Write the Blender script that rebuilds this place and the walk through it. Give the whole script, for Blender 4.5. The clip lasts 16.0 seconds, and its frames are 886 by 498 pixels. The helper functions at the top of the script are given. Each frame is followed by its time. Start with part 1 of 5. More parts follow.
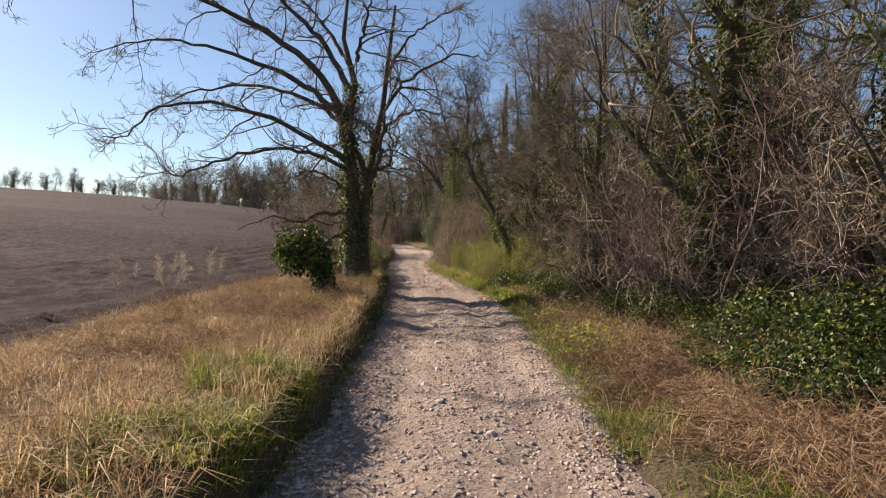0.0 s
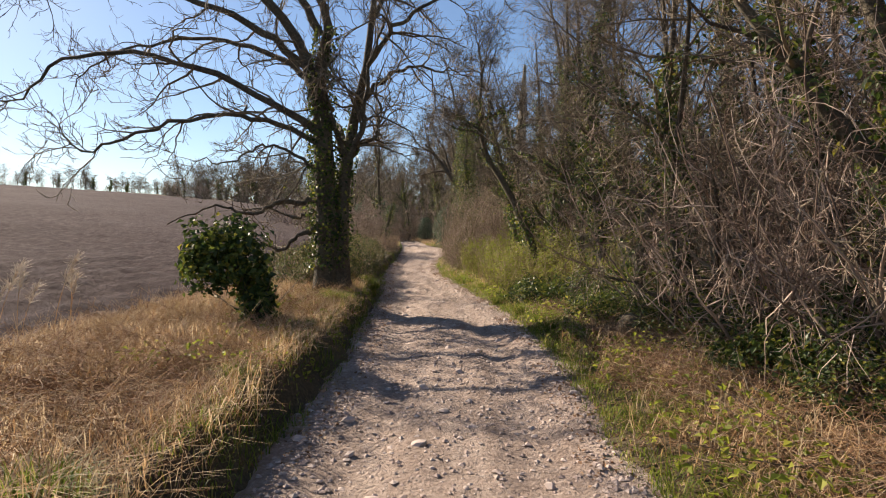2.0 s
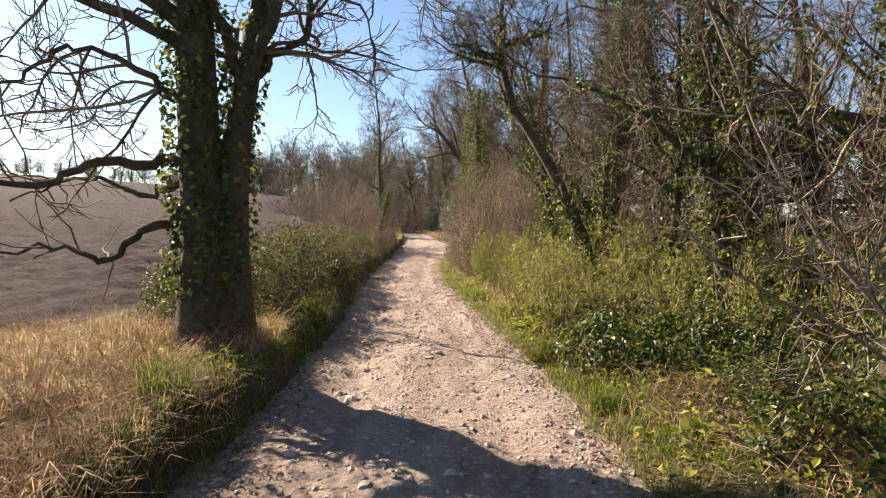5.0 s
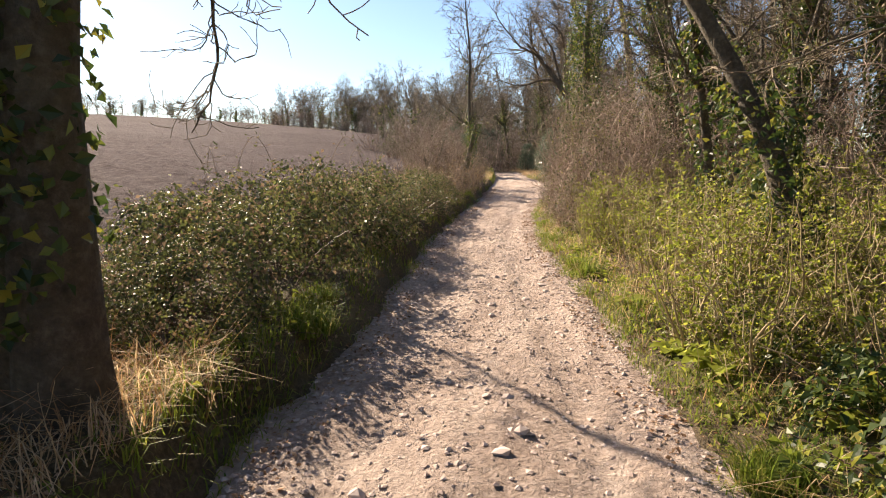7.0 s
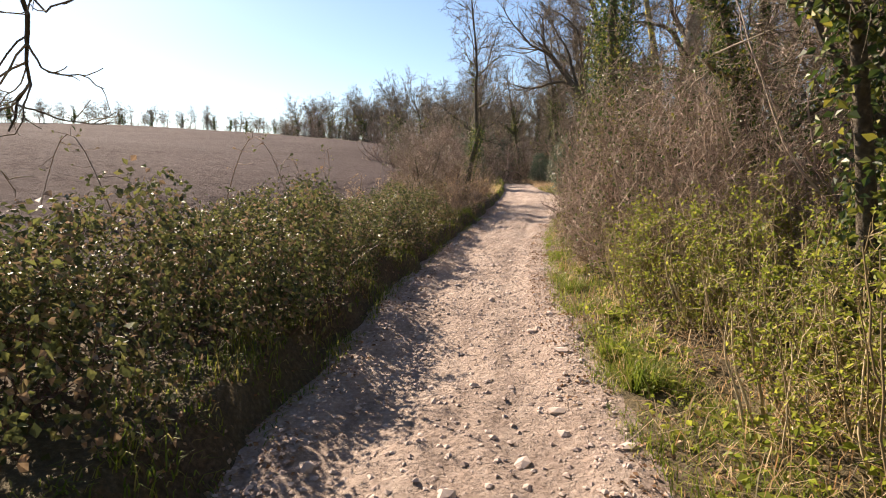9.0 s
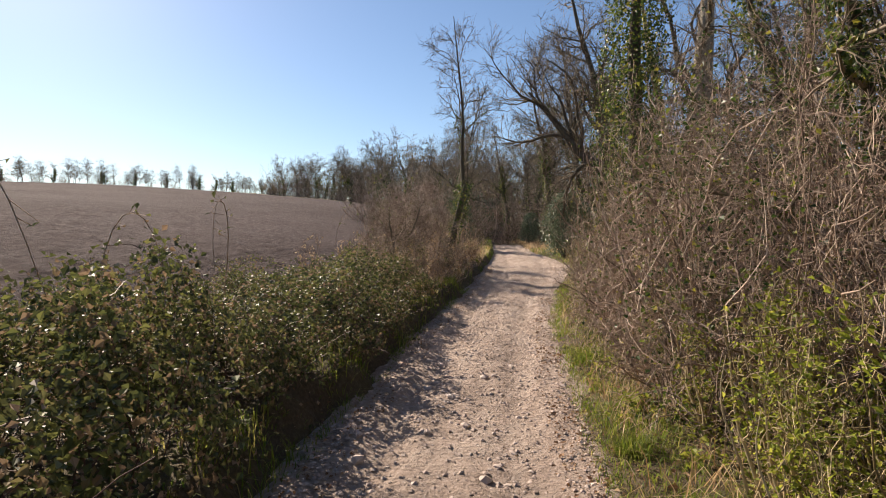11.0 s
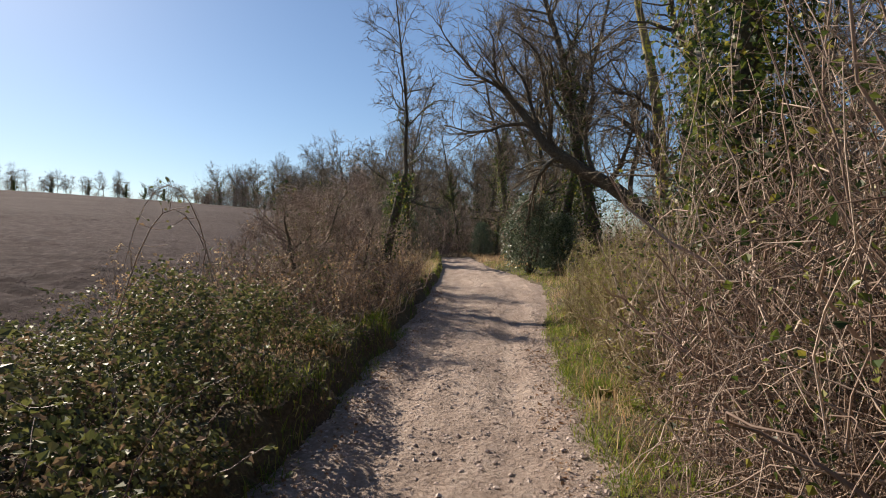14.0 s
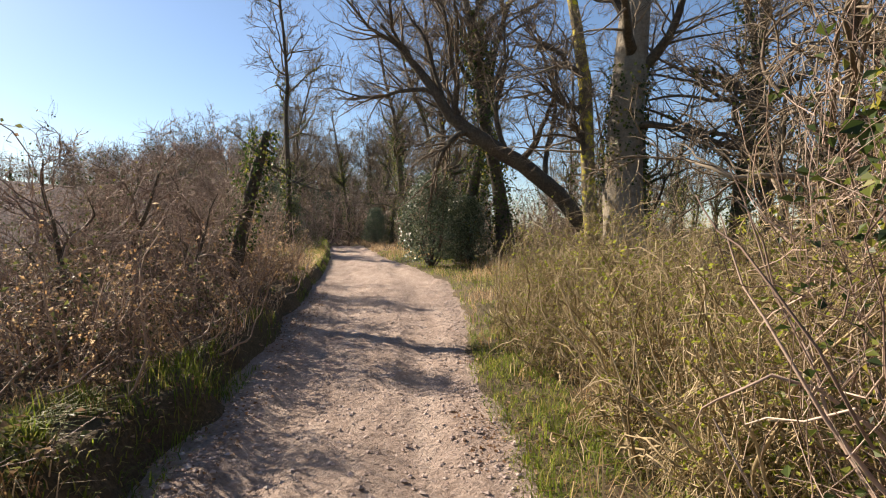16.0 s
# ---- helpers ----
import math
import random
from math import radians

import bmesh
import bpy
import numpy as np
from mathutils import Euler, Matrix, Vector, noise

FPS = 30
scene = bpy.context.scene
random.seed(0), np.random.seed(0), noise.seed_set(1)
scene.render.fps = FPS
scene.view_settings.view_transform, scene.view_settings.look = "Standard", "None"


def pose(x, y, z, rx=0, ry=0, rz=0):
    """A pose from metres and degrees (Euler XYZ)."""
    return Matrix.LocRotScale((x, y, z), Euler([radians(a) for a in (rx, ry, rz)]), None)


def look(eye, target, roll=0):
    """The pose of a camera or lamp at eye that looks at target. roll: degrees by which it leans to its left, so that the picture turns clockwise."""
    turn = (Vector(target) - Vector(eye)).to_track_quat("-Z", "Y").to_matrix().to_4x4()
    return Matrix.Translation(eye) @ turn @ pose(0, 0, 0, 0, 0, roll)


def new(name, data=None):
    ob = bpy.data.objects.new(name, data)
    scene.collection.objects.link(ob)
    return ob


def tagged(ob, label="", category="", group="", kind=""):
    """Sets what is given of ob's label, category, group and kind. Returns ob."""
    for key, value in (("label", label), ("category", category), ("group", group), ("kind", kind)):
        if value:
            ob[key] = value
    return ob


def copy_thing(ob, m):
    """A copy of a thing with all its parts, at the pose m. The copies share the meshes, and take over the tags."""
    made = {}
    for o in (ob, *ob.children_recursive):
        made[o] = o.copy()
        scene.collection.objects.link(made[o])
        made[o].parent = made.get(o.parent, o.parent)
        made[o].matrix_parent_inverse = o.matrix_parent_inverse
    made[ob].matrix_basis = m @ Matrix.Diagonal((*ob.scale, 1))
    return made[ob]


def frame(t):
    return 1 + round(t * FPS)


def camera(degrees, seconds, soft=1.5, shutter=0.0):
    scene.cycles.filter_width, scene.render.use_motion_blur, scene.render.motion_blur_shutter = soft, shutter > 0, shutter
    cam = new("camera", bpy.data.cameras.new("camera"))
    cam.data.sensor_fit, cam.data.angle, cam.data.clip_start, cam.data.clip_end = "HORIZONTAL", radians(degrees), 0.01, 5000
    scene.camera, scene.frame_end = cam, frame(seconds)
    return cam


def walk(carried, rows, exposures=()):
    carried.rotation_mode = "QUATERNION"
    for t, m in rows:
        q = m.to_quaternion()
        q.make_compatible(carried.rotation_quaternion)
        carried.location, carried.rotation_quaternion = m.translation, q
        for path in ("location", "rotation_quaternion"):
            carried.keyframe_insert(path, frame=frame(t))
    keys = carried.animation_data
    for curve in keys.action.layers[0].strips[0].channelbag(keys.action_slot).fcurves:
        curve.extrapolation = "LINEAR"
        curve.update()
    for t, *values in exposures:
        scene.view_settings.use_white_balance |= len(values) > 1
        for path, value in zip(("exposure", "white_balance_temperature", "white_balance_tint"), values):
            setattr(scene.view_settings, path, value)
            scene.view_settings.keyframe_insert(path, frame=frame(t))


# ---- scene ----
cam = camera(75.3, 16.0, 1.1)
METRES, EYE, TILT, LEAN, TURN = 28.0, 1.4, -1.3, 0.0, 0.0
ROWS = [
    (0.0, 0.0, 0.0, 0.0, 0.0, 0.0, 0.0),
    (0.5, 0.0035, 0.0335, 0.0017, 0.21, -0.57, 0.07),
    (1.0, 0.0043, 0.0673, 0.0012, 0.4, -0.65, 0.15),
    (1.5, 0.008, 0.1012, 0.0022, 0.81, -0.69, 0.14),
    (2.0, 0.0071, 0.1347, 0.0027, 1.5, -0.32, 0.13),
    (2.5, 0.0067, 0.1682, 0.004, 1.78, -0.37, 0.12),
    (3.0, 0.0054, 0.2021, 0.0055, 1.13, -0.4, 0.2),
    (5.5, 0.009, 0.3617, 0.0084, 3.88, -2.0, -0.03),
    (6.0, 0.0079, 0.3937, 0.0101, 6.06, -3.43, -0.04),
    (6.5, 0.0045, 0.4241, 0.0098, 9.27, -5.66, -0.08),
    (7.0, 0.0032, 0.4538, 0.0107, 11.93, -7.33, -0.09),
    (7.5, 0.002, 0.4844, 0.0117, 12.96, -8.0, -0.1),
    (8.0, 0.002, 0.5151, 0.0139, 12.77, -8.06, -0.06),
    (8.5, 0.0005, 0.545, 0.0146, 13.35, -8.0, -0.05),
    (9.0, -0.002, 0.5744, 0.0149, 13.19, -6.33, -0.13),
    (9.5, -0.0048, 0.6028, 0.0162, 13.39, -4.62, -0.12),
    (10.0, -0.0091, 0.6298, 0.0182, 12.84, -2.85, -0.2),
    (12.5, -0.0349, 0.7849, 0.0191, 10.9, 0.81, -0.11),
    (13.0, -0.0388, 0.8157, 0.0198, 10.15, 0.89, -0.06),
    (13.5, -0.0439, 0.8448, 0.0201, 9.36, 1.0, -0.09),
    (14.0, -0.0462, 0.8751, 0.0206, 6.71, 0.84, -0.17),
    (14.5, -0.0487, 0.9051, 0.0207, 3.61, 0.88, -0.12),
    (15.0, -0.0499, 0.9354, 0.0219, 0.29, 0.63, -0.1),
    (15.5, -0.0518, 0.965, 0.0226, -2.15, 0.09, -0.01),
    (16.0, -0.0525, 0.9949, 0.0234, -3.87, -0.39, -0.1),
]
walk(cam, [(t, pose(0, 0, EYE, TILT, LEAN, TURN) @ pose(METRES * x, METRES * y, METRES * z, 90 + pitch, roll, yaw)) for t, x, y, z, yaw, pitch, roll in ROWS],
     [(0.0, 0.93, 7050, 13), (3.0, 1.20, 7050, 13), (5.5, 1.52, 7300, 13), (7.0, 1.56, 7350, 14), (8.0, 1.62, 7350, 14), (9.0, 1.38, 7250, 15), (10.0, 1.18, 7100, 13),
      (12.5, 0.74, 6850, 13), (13.5, 0.70, 6800, 12), (14.5, 0.72, 6650, 10), (15.5, 1.02, 6900, 13), (16.0, 1.20, 7050, 13)])

# ---- world and sun ----
SUN_AZ, SUN_EL = 50.0, 30.0      # degrees left of the walk's first direction; above the horizon
sun_way = Vector((-math.sin(radians(SUN_AZ)) * math.cos(radians(SUN_EL)), math.cos(radians(SUN_AZ)) * math.cos(radians(SUN_EL)), math.sin(radians(SUN_EL))))
world = bpy.data.worlds.new("world")
scene.world = world
world.use_nodes = True
wn = world.node_tree
sky = wn.nodes.new("ShaderNodeTexSky")
sky.sky_type, sky.sun_disc = "NISHITA", False
sky.sun_elevation, sky.sun_rotation = radians(SUN_EL), radians(-SUN_AZ)
sky.air_density, sky.dust_density, sky.ozone_density = 1.0, 0.26, 4.6
wn.links.new(sky.outputs[0], wn.nodes["Background"].inputs[0])
wn.nodes["Background"].inputs[1].default_value = 0.066
sun = new("sun", bpy.data.lights.new("sun", "SUN"))
sun.data.energy, sun.data.angle, sun.data.color = 5.0, radians(0.55), (1.0, 0.88, 0.74)
sun.matrix_world = look((0, 0, 60), Vector((0, 0, 60)) - sun_way)


# ---- materials ----
def ramp(nt, fac, stops):
    r = nt.nodes.new("ShaderNodeValToRGB")
    el = r.color_ramp.elements
    while len(el) < len(stops):
        el.new(0.5)
    for e, (p, c) in zip(el, stops):
        e.position, e.color = p, (*c, 1)
    nt.links.new(fac, r.inputs[0])
    return r.outputs[0]


def noise_of(nt, scale, detail=4.0, rough=0.6, stretch=None):
    tc = nt.nodes.new("ShaderNodeNewGeometry")
    n = nt.nodes.new("ShaderNodeTexNoise")
    n.inputs["Scale"].default_value, n.inputs["Detail"].default_value, n.inputs["Roughness"].default_value = scale, detail, rough
    if stretch:
        mp = nt.nodes.new("ShaderNodeMapping")
        mp.inputs["Scale"].default_value = stretch
        nt.links.new(tc.outputs["Position"], mp.inputs[0])
        nt.links.new(mp.outputs[0], n.inputs["Vector"])
    else:
        nt.links.new(tc.outputs["Position"], n.inputs["Vector"])
    return n.outputs[0]


def mixed(nt, fac, a, b, mode="MIX"):
    m = nt.nodes.new("ShaderNodeMix")
    m.data_type, m.blend_type = "RGBA", mode
    if isinstance(fac, float):
        m.inputs[0].default_value = fac
    else:
        nt.links.new(fac, m.inputs[0])
    nt.links.new(a, m.inputs[6])
    nt.links.new(b, m.inputs[7])
    return m.outputs[2]


def surface(name, stops, fine, coarse, stops2=None, rough=0.9, bump=0.3, bump_scale=None, depth=0.02, thin=0.0, islands=None, spec=0.3, stretch=None, stretch2=None):
    """A node material: colour by fine noise, tinted by coarse noise, with relief; islands: colours by leaf, blade or stone."""
    m = bpy.data.materials.new(name)
    m.use_nodes = True
    nt = m.node_tree
    b = nt.nodes["Principled BSDF"]
    col = ramp(nt, noise_of(nt, fine, 5.0, 0.7, stretch), stops)
    if stops2:
        col = mixed(nt, 0.55, col, ramp(nt, noise_of(nt, coarse, 3.0, 0.6, stretch2), stops2))
    if islands:
        g = nt.nodes.new("ShaderNodeNewGeometry")
        col = mixed(nt, 0.75, col, ramp(nt, g.outputs["Random Per Island"], islands))
    nt.links.new(col, b.inputs["Base Color"])
    b.inputs["Roughness"].default_value = rough
    b.inputs["Specular IOR Level"].default_value = spec
    if bump:
        bp = nt.nodes.new("ShaderNodeBump")
        bp.inputs["Strength"].default_value, bp.inputs["Distance"].default_value = bump, depth
        nt.links.new(noise_of(nt, bump_scale or fine, 6.0, 0.7), bp.inputs["Height"])
        nt.links.new(bp.outputs[0], b.inputs["Normal"])
    if thin:
        tr = nt.nodes.new("ShaderNodeBsdfTranslucent")
        nt.links.new(col, tr.inputs[0])
        mx = nt.nodes.new("ShaderNodeMixShader")
        mx.inputs[0].default_value = thin
        nt.links.new(b.outputs[0], mx.inputs[1])
        nt.links.new(tr.outputs[0], mx.inputs[2])
        nt.links.new(mx.outputs[0], nt.nodes["Material Output"].inputs[0])
    return m


M_TRACK = surface("chalky_gravel", [(0.32, (0.15, 0.105, 0.082)), (0.5, (0.38, 0.295, 0.24)), (0.68, (0.64, 0.53, 0.45))], 24.0, 3.4,
                  [(0.3, (0.20, 0.145, 0.115)), (0.5, (0.40, 0.31, 0.255)), (0.7, (0.54, 0.44, 0.37))], bump=1.0, bump_scale=19.0, depth=0.075, stretch2=(1.0, 0.22, 1.0))
M_STONE = surface("flint_stone", [(0.3, (0.36, 0.29, 0.25)), (0.7, (0.56, 0.48, 0.42))], 30.0, 3.0, rough=0.75, bump=0.4, bump_scale=60.0, depth=0.006,
                  islands=[(0.0, (0.27, 0.195, 0.165)), (0.5, (0.43, 0.335, 0.285)), (1.0, (0.56, 0.46, 0.40))])
M_VERGE = surface("leaf_litter_soil", [(0.34, (0.035, 0.024, 0.014)), (0.5, (0.12, 0.085, 0.045)), (0.66, (0.27, 0.20, 0.12))], 30.0, 0.7,
                  [(0.35, (0.08, 0.055, 0.035)), (0.65, (0.12, 0.105, 0.05))], bump=1.0, bump_scale=30.0, depth=0.05)
M_FIELD = surface("ploughed_soil", [(0.32, (0.020, 0.0142, 0.0140)), (0.5, (0.058, 0.042, 0.0415)), (0.68, (0.155, 0.118, 0.120))], 7.0, 0.05,
                  [(0.35, (0.050, 0.035, 0.034)), (0.65, (0.084, 0.064, 0.064))], bump=1.0, bump_scale=9.0, depth=0.12, stretch=(1.0, 0.22, 1.0), spec=0.08, rough=1.0)
M_BARK = surface("grey_brown_bark", [(0.3, (0.04, 0.031, 0.023)), (0.5, (0.125, 0.098, 0.072)), (0.72, (0.29, 0.24, 0.18))], 18.0, 2.0,
                 [(0.35, (0.065, 0.053, 0.040)), (0.7, (0.15, 0.135, 0.085))], bump=1.0, bump_scale=22.0, depth=0.06)
M_PALE = surface("pale_oak_bark", [(0.3, (0.12, 0.10, 0.08)), (0.5, (0.32, 0.28, 0.22)), (0.72, (0.52, 0.47, 0.39))], 12.0, 1.5,
                 [(0.35, (0.20, 0.17, 0.13)), (0.7, (0.40, 0.36, 0.28))], bump=1.0, bump_scale=16.0, depth=0.07)
M_TWIG = surface("bare_twig_bark", [(0.3, (0.10, 0.075, 0.05)), (0.7, (0.27, 0.21, 0.14))], 6.0, 1.0, rough=0.8, bump=0,
                 islands=[(0.0, (0.075, 0.055, 0.037)), (0.6, (0.19, 0.148, 0.10)), (1.0, (0.33, 0.275, 0.195))])
M_TWIG_RED = surface("reddish_twig_bark", [(0.3, (0.10, 0.06, 0.045)), (0.7, (0.24, 0.165, 0.12))], 6.0, 1.0, rough=0.75, bump=0,
                     islands=[(0.0, (0.11, 0.072, 0.054)), (0.5, (0.32, 0.23, 0.175)), (1.0, (0.66, 0.53, 0.42))])
M_CANE = surface("dark_red_cane", [(0.3, (0.06, 0.03, 0.028)), (0.7, (0.16, 0.085, 0.07))], 6.0, 1.0, rough=0.6, bump=0)
M_STALK = surface("olive_tan_stalk", [(0.3, (0.16, 0.12, 0.05)), (0.7, (0.34, 0.27, 0.12))], 6.0, 1.0, rough=0.7, bump=0,
                  islands=[(0.0, (0.15, 0.105, 0.055)), (0.5, (0.32, 0.245, 0.135)), (1.0, (0.58, 0.47, 0.31))])
M_LICHEN = surface("yellow_lichen_bark", [(0.40, (0.13, 0.10, 0.07)), (0.52, (0.26, 0.22, 0.10)), (0.62, (0.72, 0.62, 0.05))], 5.0, 2.0, bump=0.7, bump_scale=30.0, depth=0.03)
M_IVY = surface("ivy_leaf", [(0.3, (0.025, 0.05, 0.012)), (0.7, (0.06, 0.10, 0.025))], 4.0, 1.0, rough=0.45, bump=0, thin=0.42, spec=0.4,
                islands=[(0.0, (0.018, 0.034, 0.010)), (0.55, (0.065, 0.10, 0.021)), (0.84, (0.19, 0.22, 0.04)), (1.0, (0.42, 0.36, 0.06))])
M_BRAMBLE = surface("bramble_leaf", [(0.3, (0.05, 0.065, 0.026)), (0.7, (0.13, 0.14, 0.06))], 3.0, 1.6, [(0.36, (0.045, 0.055, 0.026)), (0.5, (0.12, 0.13, 0.055)), (0.64, (0.24, 0.165, 0.115))],
                    rough=0.55, bump=0, thin=0.26, spec=0.3,
                    islands=[(0.0, (0.030, 0.042, 0.018)), (0.42, (0.105, 0.128, 0.042)), (0.70, (0.29, 0.31, 0.09)), (0.82, (0.28, 0.19, 0.12)), (1.0, (0.46, 0.31, 0.21))])
M_SPRING = surface("spring_green_leaf", [(0.3, (0.09, 0.13, 0.02)), (0.7, (0.19, 0.24, 0.035))], 3.0, 0.6, rough=0.5, bump=0, thin=0.58,
                   islands=[(0.0, (0.15, 0.19, 0.03)), (0.6, (0.32, 0.36, 0.05)), (1.0, (0.50, 0.48, 0.09))])
M_HOLLY = surface("holly_leaf", [(0.3, (0.03, 0.055, 0.022)), (0.7, (0.07, 0.11, 0.045))], 4.0, 1.0, rough=0.33, bump=0, thin=0.2, spec=0.5,
                  islands=[(0.0, (0.04, 0.065, 0.036)), (0.6, (0.15, 0.195, 0.11)), (1.0, (0.36, 0.40, 0.26))])
M_GREEN = surface("green_grass_blade", [(0.3, (0.07, 0.12, 0.015)), (0.7, (0.17, 0.24, 0.03))], 2.5, 0.5, rough=0.55, bump=0, thin=0.58,
                  islands=[(0.0, (0.09, 0.14, 0.018)), (0.5, (0.20, 0.26, 0.035)), (0.8, (0.34, 0.33, 0.07)), (1.0, (0.52, 0.41, 0.17))])
M_DRY = surface("dry_grass_blade", [(0.3, (0.24, 0.155, 0.065)), (0.7, (0.46, 0.33, 0.16))], 2.0, 0.5, rough=0.7, bump=0, thin=0.5,
                islands=[(0.0, (0.36, 0.19, 0.09)), (0.5, (0.62, 0.43, 0.23)), (1.0, (0.82, 0.68, 0.47))])
M_BRACKEN = surface("dead_bracken_stem", [(0.3, (0.14, 0.075, 0.04)), (0.7, (0.33, 0.20, 0.11))], 3.0, 0.8, rough=0.8, bump=0, thin=0.15,
                    islands=[(0.0, (0.16, 0.085, 0.045)), (0.5, (0.34, 0.20, 0.115)), (1.0, (0.58, 0.44, 0.30))])

M_PLUME = surface("bleached_seed_head", [(0.3, (0.55, 0.48, 0.40)), (0.7, (0.80, 0.74, 0.66))], 8.0, 1.0, rough=0.8, bump=0, thin=0.55)

# ---- mesh helpers ----
UP = np.array((0.0, 0.0, 1.0))


def mesh_of(name, verts, faces, smooth=True):
    """A mesh from arrays of vertices and of faces with one number of corners."""
    me = bpy.data.meshes.new(name)
    v, f = np.asarray(verts, np.float32).reshape(-1, 3), np.asarray(faces, np.int32)
    k = f.shape[1]
    me.vertices.add(len(v))
    me.vertices.foreach_set("co", v.ravel())
    me.loops.add(f.size)
    me.loops.foreach_set("vertex_index", f.ravel())
    me.polygons.add(len(f))
    me.polygons.foreach_set("loop_start", np.arange(0, f.size, k, dtype=np.int32))
    me.polygons.foreach_set("loop_total", np.full(len(f), k, np.int32))
    me.polygons.foreach_set("use_smooth", np.full(len(f), smooth))
    me.update(calc_edges=True)
    return me


def part(name, me, material, parent=None, label=""):
    me.materials.append(material)
    ob = new(name, me)
    ob.parent = parent
    return tagged(ob, label)


def thing(name, label, category, group="", kind="", at=None):
    ob = new(name)
    ob.empty_display_size = 0.2
    if at is not None:
        ob.matrix_basis = at
    return tagged(ob, label, category, group, kind)


def unit(a):
    return a / np.maximum(np.linalg.norm(a, axis=-1, keepdims=True), 1e-9)


def lattice(x, y, seed=0):
    """Smooth value noise from 0 to 1 on arrays."""
    xi, yi = np.floor(x).astype(np.int64), np.floor(y).astype(np.int64)
    fx, fy = x - xi, y - yi
    fx, fy = fx * fx * (3 - 2 * fx), fy * fy * (3 - 2 * fy)

    def h(a, b):
        n = (a * 374761393 + b * 668265263 + seed * 974634777) & 0xFFFFFFFF
        n = ((n ^ (n >> 13)) * 1274126177) & 0xFFFFFFFF
        return ((n ^ (n >> 16)) & 0xFFFF) / 65535.0
    return (h(xi, yi) * (1 - fx) + h(xi + 1, yi) * fx) * (1 - fy) + (h(xi, yi + 1) * (1 - fx) + h(xi + 1, yi + 1) * fx) * fy


def step(a, b, x):
    t = np.clip((x - a) / (b - a), 0, 1)
    return t * t * (3 - 2 * t)


# paths: arrays (count, points, 3) with radii (count, points)
def strands(rng, start, way, length, n, wander=0.15, rise=0.0):
    start, d = np.asarray(start, float), unit(np.asarray(way, float))
    pts = np.empty((len(start), n, 3))
    pts[:, 0] = start
    seg = (np.asarray(length, float) / (n - 1)).reshape(-1, 1) * np.ones((len(start), 1))
    for i in range(1, n):
        d = unit(d + rng.normal(0, wander, d.shape) + rise * UP)
        pts[:, i] = pts[:, i - 1] + d * seg
    return pts


def crooked(rng, points, n, kink=0.04):
    """One path of n points, smooth through the given corners, with small kinks."""
    p = np.asarray(points, float)
    p = np.concatenate((2 * p[:1] - p[1:2], p, 2 * p[-1:] - p[-2:-1]))
    t = np.linspace(0, len(points) - 1 - 1e-6, n)
    i = t.astype(int)
    f = (t - i)[:, None]
    a, b, c, d = p[i], p[i + 1], p[i + 2], p[i + 3]
    q = 0.5 * (2 * b + (c - a) * f + (2 * a - 5 * b + 4 * c - d) * f ** 2 + (3 * b - a - 3 * c + d) * f ** 3)
    q[1:] += rng.normal(0, kink, (n - 1, 3))
    return q[None]


def taper(r0, r1, n, power=1.0):
    r0, r1 = np.atleast_1d(r0).astype(float).reshape(-1, 1), np.atleast_1d(r1).astype(float).reshape(-1, 1)
    return r0 + (r1 - r0) * np.linspace(0, 1, n)[None, :] ** power


def shoots(rng, P, R, count, lo, hi, amin, amax):
    """Starts, directions, radii and places along the parent for side shoots of paths P."""
    m, n = P.shape[:2]
    who = np.repeat(np.arange(m), count)
    s = rng.uniform(lo, hi, len(who)) * (n - 1)
    i = np.minimum(s.astype(int), n - 2)
    f = (s - i)[:, None]
    a, b = P[who, i], P[who, i + 1]
    t = unit(b - a)
    side = unit(np.cross(t, rng.normal(0, 1, t.shape)))
    ang = np.radians(rng.uniform(amin, amax, len(who)))[:, None]
    r = R[who, i] * (1 - f[:, 0]) + R[who, i + 1] * f[:, 0]
    return a + (b - a) * f, t * np.cos(ang) + side * np.sin(ang), r, s / (n - 1)


def tubes(P, R, sides, rng=None, lumpy=0.0):
    m, n = P.shape[:2]
    T = unit(np.gradient(P, axis=1))
    ref = np.where(np.abs(T[:, :1, 2:]) > 0.8, np.array((1.0, 0, 0)), UP)
    A = unit(np.cross(T, ref))
    B = np.cross(T, A)
    ang = np.arange(sides) * 2 * math.pi / sides
    rad = R[:, :, None] * np.ones(sides)
    if lumpy:
        rad = rad * (1 + rng.normal(0, lumpy, rad.shape))
    V = P[:, :, None] + (A[:, :, None] * np.cos(ang)[:, None] + B[:, :, None] * np.sin(ang)[:, None]) * rad[..., None]
    idx = np.arange(m * n * sides).reshape(m, n, sides)
    nx = np.roll(idx, -1, axis=2)
    F = np.stack((idx[:, :-1], nx[:, :-1], nx[:, 1:], idx[:, 1:]), -1).reshape(-1, 4)
    return V.reshape(-1, 3), F


def joined(pieces):
    vs, fs, k = [], [], 0
    for v, f in pieces:
        vs.append(v)
        fs.append(f + k)
        k += len(v)
    return np.concatenate(vs), np.concatenate(fs)


